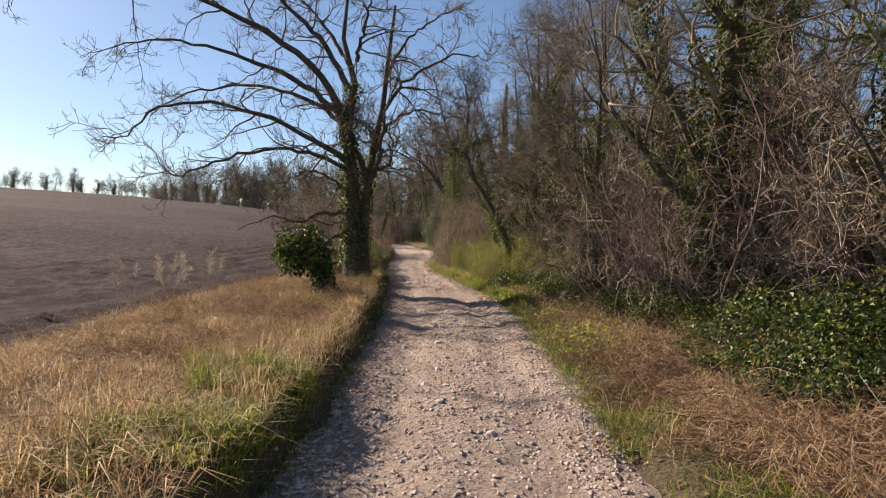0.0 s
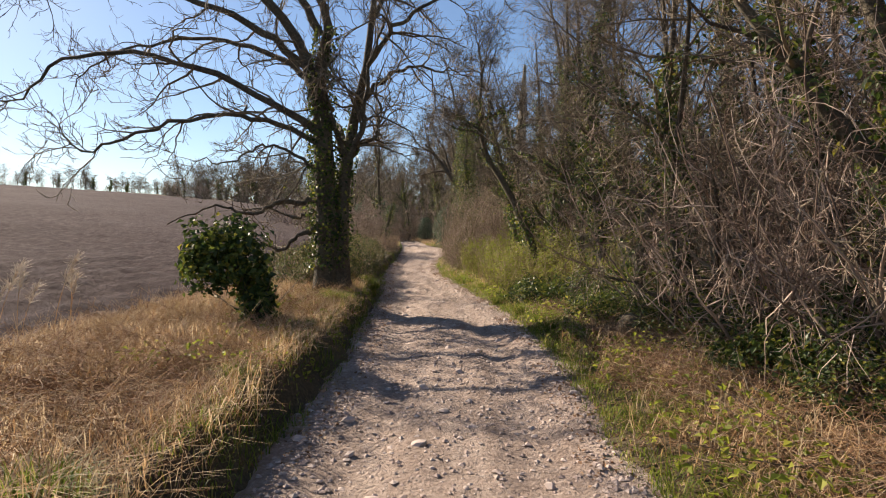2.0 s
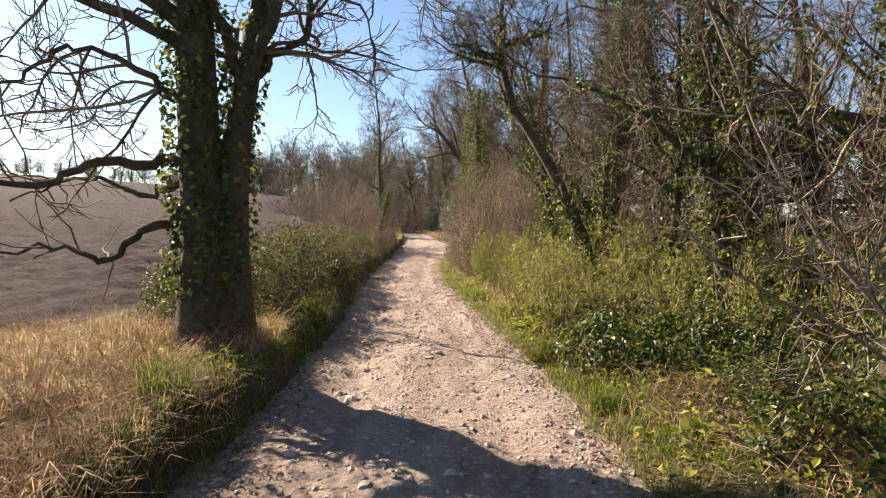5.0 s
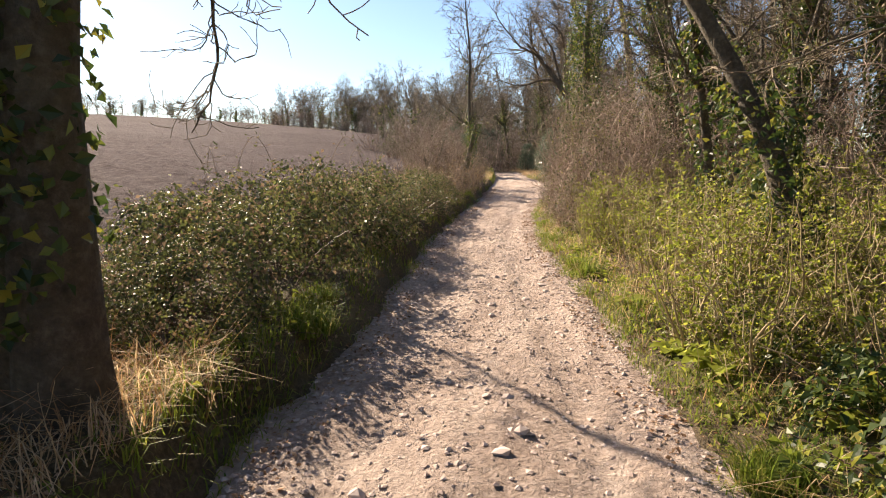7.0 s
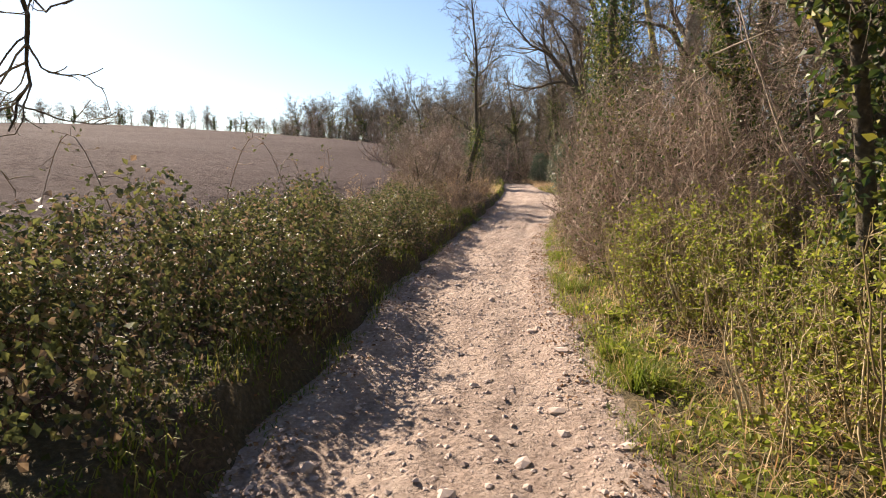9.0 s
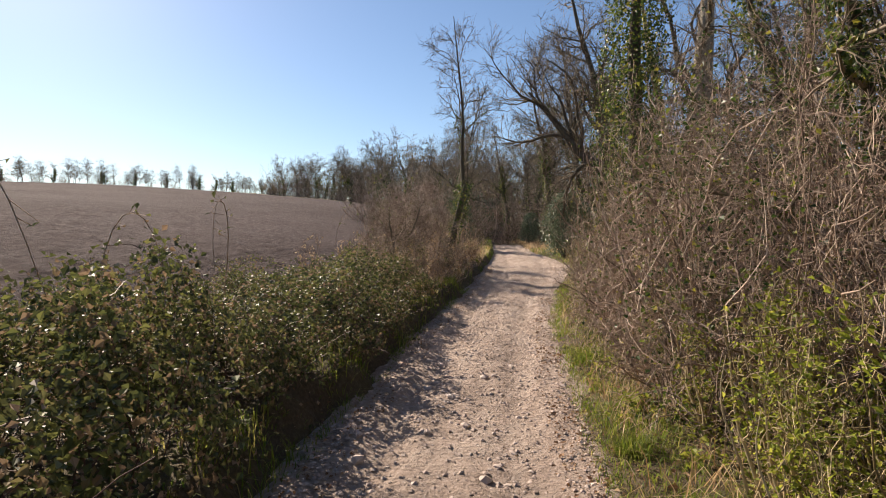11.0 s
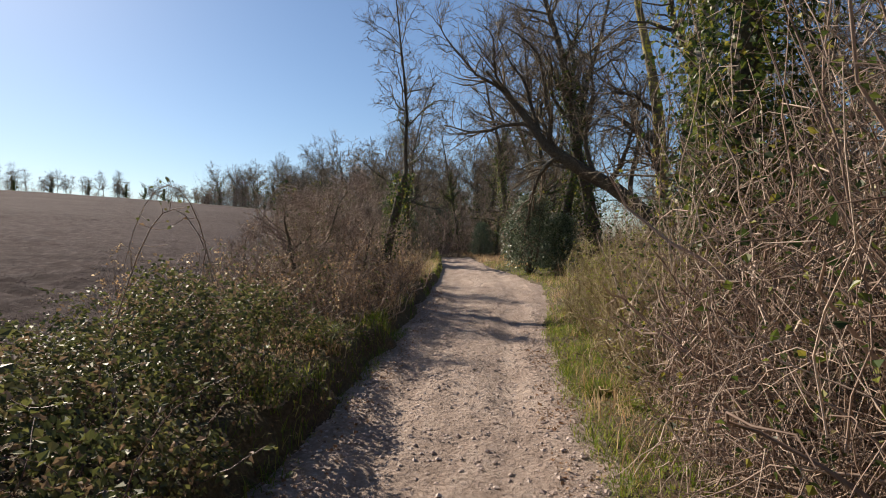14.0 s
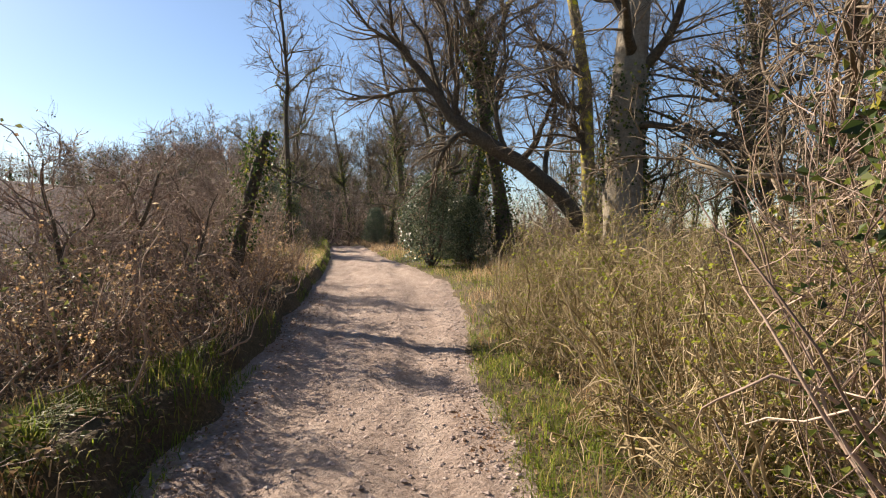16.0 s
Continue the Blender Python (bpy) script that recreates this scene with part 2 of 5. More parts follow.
def leaves(rng, at, size, facing=None, flat=0.5):
    """Folded leaves (two triangles on a midrib) at points; facing: mean normals."""
    at = np.asarray(at, float)
    m = len(at)
    nrm = rng.normal(0, flat, (m, 3)) + (UP if facing is None else facing)
    nrm = unit(nrm)
    along = unit(np.cross(nrm, rng.normal(0, 1, (m, 3))))
    side = np.cross(nrm, along)
    s = (size * rng.uniform(0.6, 1.3, m))[:, None]
    tip, mid = at + along * s, at + along * s * 0.45
    V = np.stack((at, mid + side * s * 0.36 + nrm * s * 0.14, tip - nrm * s * 0.1, mid - side * s * 0.36 + nrm * s * 0.14), 1)
    k = np.arange(m)[:, None] * 4
    return V.reshape(-1, 3), np.concatenate((k + (0, 1, 2), k + (0, 2, 3)), 1).reshape(-1, 3)


def blades(rng, at, height, bend, width):
    """Grass blades: a ribbon of three cross-pieces that narrows and bends."""
    at = np.asarray(at, float)
    m = len(at)
    h = (height * rng.uniform(0.45, 1.25, m))[:, None]
    a = rng.uniform(0, 2 * math.pi, m)
    lean = np.stack((np.cos(a), np.sin(a), np.zeros(m)), 1)
    side = np.stack((-np.sin(a), np.cos(a), np.zeros(m)), 1) * width
    b = (bend * rng.uniform(0.2, 1.5, m))[:, None]
    p1 = at + UP * h * 0.6 + lean * h * b * 0.35
    p2 = at + UP * h * (1 - 0.35 * b) + lean * h * b
    V = np.stack((at - side, at + side, p1 - side * 0.7, p1 + side * 0.7, p2 - side * 0.15, p2 + side * 0.15), 1)
    k = np.arange(m)[:, None] * 6
    return V.reshape(-1, 3), np.concatenate((k + (0, 1, 3, 2), k + (2, 3, 5, 4)), 1).reshape(-1, 4)


# ---- the lie of the land ----
YS = (-30, 3.2, 6, 10, 14, 17, 20, 23, 26, 29, 34, 38, 42.5, 48, 54, 60, 70, 90)
LEFT = (-1.0, -0.97, -0.95, -1.1, -1.42, -1.68, -1.98, -2.38, -2.65, -2.88, -3.05, -3.3, -3.68, -4.15, -4.85, -5.6, -6.9, -12.0)
RIGHT = (1.1, 1.14, 1.24, 1.32, 1.1, 0.72, 0.22, -0.25, -0.52, -0.72, -0.72, -0.45, -0.35, -1.2, -2.4, -3.2, -4.5, -9.5)
RISE_Y = (-60, 10, 18, 25, 31, 34, 38, 45, 52, 70, 150, 600)
RISE_Z = (0.0, 0.0, -0.08, -0.07, -0.03, 0.04, 0.14, 0.18, 0.25, 0.4, 2.0, 6.0)


def left_edge(y):
    return np.interp(y, YS, LEFT)


def right_edge(y):
    return np.interp(y, YS, RIGHT)


def ground_z(x, y):
    """Height of verge, field and wood floor; lower than the track where the track lies."""
    x, y = np.asarray(x, float), np.asarray(y, float)
    dl, dr = left_edge(y) - x, x - right_edge(y)
    wob = 0.34 * (lattice(x * 1.3, y * 1.3, 3) - 0.5) + 0.12 * (lattice(x * 6, y * 6, 4) - 0.5)
    z = np.interp(y, RISE_Y, RISE_Z)
    z = z - 0.10 * step(0.05, -0.10, np.maximum(dl, dr) + wob)
    z = z + 0.30 * step(0.0, 0.20, dl + 0.7 * wob) - 0.22 * step(2.2, 3.8, dl)
    z = z + 0.06 * step(0.0, 0.35, dr + wob) + 0.25 * step(0.5, 4.0, dr)
    ridge = 6.9 + 0.025 * np.clip(y, -100, 420)
    u = np.clip((-x - 6.0) / 114.0, 0, 1.35)
    z = z + ridge * np.where(u < 1, u, 1 - 0.8 * (u - 1)) + 0.9 * np.sin(math.pi * np.clip(u, 0, 1))
    z = z + 1.6 * step(60, 150, y) * step(0, 25, dl)
    off = step(-0.05, 0.3, np.maximum(dl, dr))
    z = z + off * (0.10 * (lattice(x * 1.1, y * 1.1, 5) - 0.5) + 0.05 * (lattice(x * 4, y * 4, 6) - 0.5) + 0.05 * (lattice(x * 8, y * 8, 10) - 0.5))
    fld = step(3.2, 4.2, dl)
    z = z + fld * (0.10 * (lattice(x * 2.7, y * 1.6, 7) - 0.5) + 0.05 * np.sin(x * 2 * math.pi / 1.1 + 1.4 * lattice(x * 0.3, y * 0.3, 8)))
    return z


def steps_of(*spans):
    out = []
    for a, b, n in spans:
        out.extend(np.linspace(a, b, n, endpoint=False))
    return np.array(out + [spans[-1][1]])


gx = steps_of((-3000, -400, 8), (-400, -130, 10), (-130, -40, 40), (-40, -12, 56), (-12, -6, 24), (-6, 4, 76), (4, 12, 26), (12, 60, 24), (60, 400, 12), (400, 3000, 8))
gy = steps_of((-3000, -300, 8), (-300, -20, 14), (-20, 0, 40), (0, 45, 230), (45, 70, 60), (70, 200, 50), (200, 500, 20), (500, 3000, 8))
GX, GY = np.meshgrid(gx, gy)
GZ = ground_z(GX, GY)
ids = np.arange(GX.size).reshape(GX.shape)
quads = np.stack((ids[:-1, :-1], ids[:-1, 1:], ids[1:, 1:], ids[1:, :-1]), -1).reshape(-1, 4)
g_mesh = mesh_of("ground", np.stack((GX, GY, GZ), -1), quads)
g_mesh.materials.append(M_VERGE)
g_mesh.materials.append(M_FIELD)
cx, cy = (GX[:-1, :-1] + GX[1:, 1:]).ravel() / 2, (GY[:-1, :-1] + GY[1:, 1:]).ravel() / 2
is_field = (left_edge(np.clip(cy, -30, 45)) - cx + 0.5 * lattice(cx, cy, 9) > 3.6) & (cy < 128 - 0.7 * cx) & (cx > -135)
g_mesh.polygons.foreach_set("material_index", is_field.astype(np.int32))
ground = tagged(new("ground", g_mesh), "verges, woodland floor and ploughed brown field", "ground", kind="structure")

# the track: stony surface with wheel ruts
ty = steps_of((-8, 2, 60), (2, 36, 620), (36, 70, 260))
tu = np.linspace(-0.14, 1.14, 60)
TU, TY = np.meshgrid(tu, ty)
TX = left_edge(TY) * (1 - TU) + right_edge(TY) * TU


def track_z(x, y):
    u = (x - left_edge(y)) / (right_edge(y) - left_edge(y))
    z = np.interp(y, RISE_Y, RISE_Z) - 0.045 * (np.exp(-((u - 0.27) / 0.09) ** 2) + np.exp(-((u - 0.75) / 0.09) ** 2))
    z = z + 0.018 * (lattice(u * 16, y * 0.8, 24) - 0.5)
    z = z + 0.035 * (lattice(x * 1.7, y * 1.1, 21) - 0.5) + 0.027 * (lattice(x * 6, y * 6, 22) - 0.5) + 0.017 * (lattice(x * 17, y * 17, 23) - 0.5)
    return z - 0.04 * step(0.42, 0.64, np.abs(u - 0.5))


def surface_z(x, y):
    """Whichever lies higher, track or verge."""
    u = (x - left_edge(y)) / (right_edge(y) - left_edge(y))
    return np.where(np.abs(u - 0.5) < 0.63, np.maximum(ground_z(x, y), track_z(x, y)), ground_z(x, y))


TZ = track_z(TX, TY)
ids = np.arange(TX.size).reshape(TX.shape)
quads = np.stack((ids[:-1, :-1], ids[:-1, 1:], ids[1:, 1:], ids[1:, :-1]), -1).reshape(-1, 4)
t_mesh = mesh_of("track", np.stack((TX, TY, TZ), -1), quads)
t_mesh.materials.append(M_TRACK)
track = tagged(new("track", t_mesh), "pale stony farm track with shallow wheel ruts", "track", kind="structure")


# ---- trees ----
def ivy_on(rng, P, R, count, size, lo=0.0, hi=1.0, thick=0.1):
    """Ivy leaves around a trunk's path."""
    n = P.shape[1]
    s = rng.uniform(lo, hi, count) * (n - 1)
    i = np.minimum(s.astype(int), n - 2)
    f = (s - i)[:, None]
    who = rng.integers(0, len(P), count)
    c = P[who, i] * (1 - f) + P[who, i + 1] * f
    a = rng.uniform(0, 2 * math.pi, count)
    out = np.stack((np.cos(a), np.sin(a), np.zeros(count)), 1)
    lump = 0.35 + 1.3 * lattice(a * 1.6 + 9, s * 1.7, 31)
    r = R[who, i] + thick * lump * rng.uniform(0.3, 1.0, count)
    return leaves(rng, c + out * r[:, None], size, facing=out * 0.8 + UP * 0.35, flat=0.45)


def bare_tree(name, label, seed, height, radius, lean=(0, 0), limbs=12, first=0.3, reach=0.36, sub=7, twig=6, fine=4, thick=1.0, ivy=0, ivy_top=0.6,
              bark=None, twigs=None, group="", droop=0.02, wander=0.17, bow=0.06, own=4, ivy_size=0.075, points=4, path=None):
    """A leafless tree: tapered trunk, limbs, and a crown of branches and twigs; ivy: number of leaves up the trunk; own: limbs that are parts."""
    rng = np.random.default_rng(seed)
    tree = thing(name, label, "tree", group)
    P = strands(rng, [(0, 0, -0.15)], [(lean[0], lean[1], 1.0)], [height * 0.92], 14, bow, 0.02)
    if path:
        way = np.linspace(0, len(path) - 1, 14)
        P = np.stack([np.interp(way, range(len(path)), [p[k] for p in path]) for k in range(3)], -1)[None]
    R = taper(radius, radius * 0.12, 14, 0.85)
    R[:, 0] *= 1.45
    R[:, 1] *= 1.08
    trunk = part("trunk", mesh_of("trunk", *tubes(P, R, 10, rng, 0.05)), bark or M_BARK, tree)
    st, d, r, s = shoots(rng, P, R, limbs, first, 0.98, 30, 70)
    d[:, 2] = np.maximum(d[:, 2], 0.12)
    L = strands(rng, st, d, height * reach * (1.15 - 0.7 * s) * rng.uniform(0.7, 1.2, len(s)), 11, wander * 1.3, 0.03)
    LR = taper(r * 0.6, 0.007 * thick, 11, 0.8)
    st0 = st
    order = np.argsort(-LR[:, 0])
    for k in order[:own]:
        part("limb", mesh_of("limb", *tubes(L[k:k + 1], LR[k:k + 1], 6)), bark or M_BARK, tree)
    pieces = [tubes(L[order[own:]], LR[order[own:]], 5)]
    st, d, r, s = shoots(rng, L, LR, sub, 0.2, 1.0, 25, 65)
    B = strands(rng, st, d, height * reach * 0.42 * (1.1 - 0.6 * s) * rng.uniform(0.5, 1.2, len(s)), 7, wander * 1.6, droop)
    BR = taper(np.minimum(r * 0.6, 0.03 * max(1, thick / 2)), 0.0045 * thick, 7)
    pieces.append(tubes(B, BR, 4 if fine else 3))
    st, d, r, s = shoots(rng, B, BR, twig, 0.15, 1.0, 25, 60)
    T = strands(rng, st, d, height * reach * 0.2 * (1.1 - 0.5 * s) * rng.uniform(0.4, 1.2, len(s)), points, 0.26, droop)
    TR = taper(np.full(len(s), 0.0055 * thick), 0.0025 * thick, points)
    pieces.append(tubes(T, TR, 3))
    if fine:
        st, d, r, s = shoots(rng, T, TR, fine, 0.2, 1.0, 25, 60)
        S = strands(rng, st, d, height * reach * 0.09 * rng.uniform(0.4, 1.3, len(s)), 3, 0.25, droop)
        pieces.append(tubes(S, taper(np.full(len(s), 0.0035 * thick), 0.0016 * thick, 3), 3))
    crown = part("crown", mesh_of("crown", *joined(pieces)), twigs or M_TWIG, tree, "bare branches and twigs")
    if ivy:
        part("ivy", mesh_of("ivy", *ivy_on(rng, P, R, ivy, ivy_size, 0.0, ivy_top, 0.16 + radius * 0.5), False), M_IVY, trunk, "dark green climbing ivy")
        low = np.argsort(st0[:, 2])[:max(4, limbs // 2)]
        part("ivy", mesh_of("ivy", *ivy_on(rng, L[low], LR[low], ivy // 2, ivy_size, 0.0, 0.55, 0.14), False), M_IVY, crown, "dark green climbing ivy")
    return tree


def confine(P, r):
    """Draws far-reaching shoots of a bush in towards its middle."""
    q = np.maximum(np.hypot(P[..., 0], P[..., 1]), 1e-6)
    k = r * np.tanh(q / r) / q
    return np.stack((P[..., 0] * k, P[..., 1] * k, np.maximum(P[..., 2], -0.12)), -1)


def bush(name, label, seed, height, spread, stems=12, sub=8, twig=8, rise=0.05, thick=1.0, leaf=0, leaf_size=0.04, leaf_mat=None, twigs=None, start=0.35, category="shrub",
         own=4, short=0.42, points=3, group="", wander=0.14):
    """A twiggy bush: many stems from one base; leaf: number of leaves on its outer twigs; own: stems that are parts."""
    rng = np.random.default_rng(seed)
    ob = thing(name, label, category, group)
    a = rng.uniform(0, 2 * math.pi, stems)
    q = spread * start * np.sqrt(rng.uniform(0, 1, stems))
    base = np.stack((np.cos(a) * q, np.sin(a) * q, np.full(stems, -0.12)), 1)
    way = np.stack((np.cos(a) * spread / height, np.sin(a) * spread / height, np.full(stems, 1.0)), 1) * rng.uniform(0.4, 1.1, (stems, 3))
    P = strands(rng, base, way, height * rng.uniform(0.6, 1.2, stems), 12, wander, rise)
    P = confine(P, spread * 1.7)
    R = taper(rng.uniform(0.007, 0.018, stems) * thick, 0.0028 * thick, 12)
    order = np.argsort(-R[:, 0])
    for k in order[:own]:
        part("stem", mesh_of("stem", *tubes(P[k:k + 1], R[k:k + 1], 6)), twigs or M_TWIG_RED, ob)
    pieces = [tubes(P[order[own:]], R[order[own:]], 4)]
    st, d, r, s = shoots(rng, P, R, sub, 0.05, 1.0, 30, 95)
    B = strands(rng, st, d, height * short * rng.uniform(0.3, 1.0, len(s)), 6, 0.34, -0.02)
    B = confine(B, spread * 1.7)
    BR = taper(np.minimum(r * 0.75, 0.0075 * thick), 0.002 * thick, 6)
    pieces.append(tubes(B, BR, 3))
    st, d, r, s = shoots(rng, B, BR, twig, 0.1, 1.0, 30, 80)
    T = strands(rng, st, d, height * 0.14 * rng.uniform(0.4, 1.3, len(s)), points, 0.32, 0.02)
    T = confine(T, spread * 1.7)
    pieces.append(tubes(T, taper(np.full(len(s), 0.0028 * thick), 0.0013 * thick, points), 3))
    crown = part("crown", mesh_of("crown", *joined(pieces)), twigs or M_TWIG_RED, ob, "tangle of thin bare twigs")
    if leaf:
        st, d, r, s = shoots(rng, T, taper(np.full(len(T), 0.003), 0.002, points), max(1, leaf // len(T) + 1), 0.1, 1.0, 20, 90)
        pick = rng.permutation(len(st))[:leaf]
        part("foliage", mesh_of("foliage", *leaves(rng, st[pick], leaf_size, None, 0.8), False), leaf_mat or M_SPRING, crown)
    return ob


def bramble(seed, length, width, height, count, label, leaf_mat=None, canes=90, size=0.05):
    """A bramble mound: arching canes under a thick skin of leaves."""
    rng = np.random.default_rng(seed)
    ob = thing("bramble_bush", label, "bramble", "brambles beside the track")
    def top(u, v):
        hull = np.sqrt(np.maximum(0, 1 - np.abs(u) ** 3)) * np.sqrt(np.maximum(0, 1 - np.abs(v) ** 3.0))
        x, y = v * width, u * length
        return height * hull * (0.30 + 0.95 * lattice(x * 0.9 + seed, y * 0.9, 41) + 0.55 * lattice(x * 2.6 + seed, y * 2.6, 42))

    m = count // 3
    u, v = rng.uniform(-1, 1, 2 * m), rng.uniform(-1, 1, 2 * m)
    gap = lattice(v * width * 2.1 + seed, u * length * 2.1, 43) + 0.5 * lattice(v * width * 5 + seed, u * length * 5, 44)
    full = np.argsort(-gap - rng.uniform(0, 0.35, 2 * m))[:m]
    u, v = u[full], v[full]
    e = 0.04
    su, sv = (top(u + e, v) - top(u - e, v)) / (e * length), (top(u, v + e) - top(u, v - e)) / (e * width)
    face = unit(np.stack((-sv, -su, np.full(m, 0.8)), 1))
    depth = 1.05 - 0.85 * rng.uniform(0, 1, m) ** 1.6
    at = np.stack((v * width / 2, u * length / 2, np.maximum(0.03, top(u, v) * depth)), 1)
    at = np.repeat(at, 3, axis=0) + rng.normal(0, 0.03, (m * 3, 3))
    at[:, 2] = np.maximum(at[:, 2], 0.02)
    part("foliage", mesh_of("foliage", *leaves(rng, at, size, np.repeat(face, 3, axis=0), 0.38), False), leaf_mat or M_BRAMBLE, ob)
    k = rng.integers(0, m, 70)
    S = strands(rng, at[k * 3] - UP * 0.05, face[k] + rng.normal(0, 0.5, (70, 3)), rng.uniform(0.15, 0.45, 70), 7, 0.2, -0.05)
    spray = part("spray", mesh_of("spray", *tubes(S, taper(np.full(70, 0.003), 0.0018, 7), 3)), M_CANE, ob, "leafy shoots standing out of the mound")
    spray["kind"] = "stuff"
    part("foliage", mesh_of("foliage", *leaves(rng, np.repeat(S[:, 2:].reshape(-1, 3), 2, axis=0) + rng.normal(0, 0.02, (700, 3)), size, None, 0.6), False), leaf_mat or M_BRAMBLE, spray)
    b = np.stack((rng.uniform(-0.4, 0.4, canes) * width, rng.uniform(-0.5, 0.5, canes) * length, np.full(canes, -0.08)), 1)
    w = np.stack((rng.normal(0, 0.5, canes), rng.normal(0, 0.5, canes), np.full(canes, 1.0)), 1)
    P = strands(rng, b, w, height * rng.uniform(0.7, 1.35, canes), 9, 0.14, -0.09)
    part("cane_tangle", mesh_of("cane_tangle", *tubes(P, taper(np.full(canes, 0.0045), 0.002, 9), 4)), M_CANE, ob, "reddish arching canes")["kind"] = "stuff"
    return ob


def put(ob, x, y, turn=0.0, size=1.0, tall=None, sink=0.0):
    """Stands a thing on the ground."""
    ob.matrix_basis = pose(x, y, float(ground_z(x, y)) - sink, 0, 0, turn) @ Matrix.Diagonal((size, size, tall or size, 1))
    return ob


def again(ob, x, y, turn=0.0, size=1.0, tall=None, sink=0.0):
    return put(copy_thing(ob, Matrix()), x, y, turn, size, tall, sink)


# the double-stemmed ash beside the track
def twin_ash():
    rng = np.random.default_rng(11)
    tree = thing("ash_tree", "leafless twin-stemmed ash with ivy on its grey trunk", "tree")
    A = np.array([[(-0.10, 0, -0.2), (-0.10, 0, 0.3), (-0.09, 0, 0.9), (-0.10, 0, 1.6), (-0.13, 0, 2.4), (-0.17, 0.03, 3.2), (-0.25, 0.05, 4.1), (-0.05, 0.1, 5.0), (-0.35, 0.2, 6.2), (-0.2, 0.3, 7.8)]])
    B = np.array([[(0.16, 0.08, -0.2), (0.14, 0.08, 0.3), (0.13, 0.09, 0.9), (0.15, 0.11, 1.5), (0.20, 0.16, 2.1), (0.28, 0.24, 2.7), (0.42, 0.3, 3.5), (0.62, 0.4, 4.4), (0.75, 0.5, 5.6), (0.95, 0.6, 7.2)]])
    RA = np.array([[0.34, 0.255, 0.22, 0.20, 0.185, 0.165, 0.14, 0.09, 0.06, 0.025]])
    RB = np.array([[0.27, 0.205, 0.175, 0.155, 0.13, 0.12, 0.09, 0.075, 0.06, 0.03]])
    stem_a = part("trunk", mesh_of("trunk", *tubes(A, RA, 12, rng, 0.05)), M_BARK, tree)
    stem_b = part("trunk", mesh_of("trunk", *tubes(B, RB, 12, rng, 0.05)), M_BARK, tree)
    # long limbs: corners, radius at the fork
    long_limbs = [([(-0.17, 0, 3.3), (-0.6, -0.15, 4.7), (-1.6, -0.5, 5.8), (-2.9, -0.8, 6.5), (-5.0, -1.0, 7.2), (-7.2, -1.2, 7.4), (-8.2, -1.2, 7.0)], 0.13),
                  ([(-0.25, 0.05, 4.1), (-1.2, 0.1, 4.9), (-2.6, 0.2, 5.6), (-4.2, 0.3, 6.1), (-5.5, 0.3, 6.2), (-6.8, 0.2, 5.8)], 0.095),
                  ([(-0.2, 0, 3.0), (-1.0, -0.3, 3.5), (-2.2, -0.5, 4.1), (-3.6, -0.6, 4.4), (-4.8, -0.6, 4.2), (-5.5, -0.6, 3.6), (-6.1, -0.6, 3.6)], 0.085),
                  ([(-0.2, 0, 2.75), (-0.9, -0.2, 3.15), (-1.8, -0.4, 3.3), (-2.9, -0.6, 3.1), (-3.8, -0.8, 2.7), (-4.3, -0.8, 2.6), (-4.7, -0.8, 3.1)], 0.065),
                  ([(-0.2, 0.05, 3.8), (-1.0, 0.8, 4.6), (-2.3, 1.4, 5.2), (-4.0, 1.8, 5.4), (-5.6, 2.0, 5.1), (-6.4, 2.1, 4.5)], 0.085),
                  ([(-0.2, 0.1, 4.9), (-1.0, -0.2, 6.2), (-2.2, -0.5, 7.2), (-3.8, -0.6, 8.0), (-5.5, -0.8, 8.3)], 0.085),
                  ([(-0.15, 0, 2.2), (-0.7, -0.1, 2.65), (-1.3, -0.2, 2.75), (-1.9, -0.2, 2.45), (-2.5, -0.3, 2.5)], 0.04),
                  ([(0.24, 0.2, 2.45), (0.05, 0.0, 3.2), (-0.1, -0.3, 4.2), (0.1, -0.6, 5.4)], 0.08),
                  ([(0.26, 0.22, 2.5), (0.5, 0.1, 2.95), (0.62, 0.05, 3.6), (0.9, -0.2, 4.6), (1.3, -0.3, 5.6)], 0.085),
                  ([(0.27, 0.23, 2.5), (0.5, 0.3, 2.85), (0.75, 0.35, 3.0), (0.88, 0.4, 3.4), (0.8, 0.5, 4.0), (1.0, 0.6, 4.6)], 0.07),
                  ([(0.45, 0.3, 3.6), (1.0, 0.8, 4.3), (1.9, 1.2, 4.6), (2.7, 1.4, 4.4)], 0.06),
                  ([(0.62, 0.4, 4.4), (1.4, 0.2, 5.2), (2.5, 0.0, 5.7), (3.4, -0.2, 5.5)], 0.06),
                  ([(0.7, 0.45, 5.2), (1.1, 0.9, 6.2), (1.9, 1.4, 7.1), (2.6, 1.8, 7.6)], 0.06),
                  ([(-0.1, 0.1, 5.4), (-0.9, 0.8, 6.6), (-1.6, 1.4, 7.6), (-2.8, 1.8, 8.4)], 0.07),
                  ([(0.0, 0.1, 5.6), (0.4, -0.7, 6.6), (0.6, -1.4, 7.6)], 0.06)]
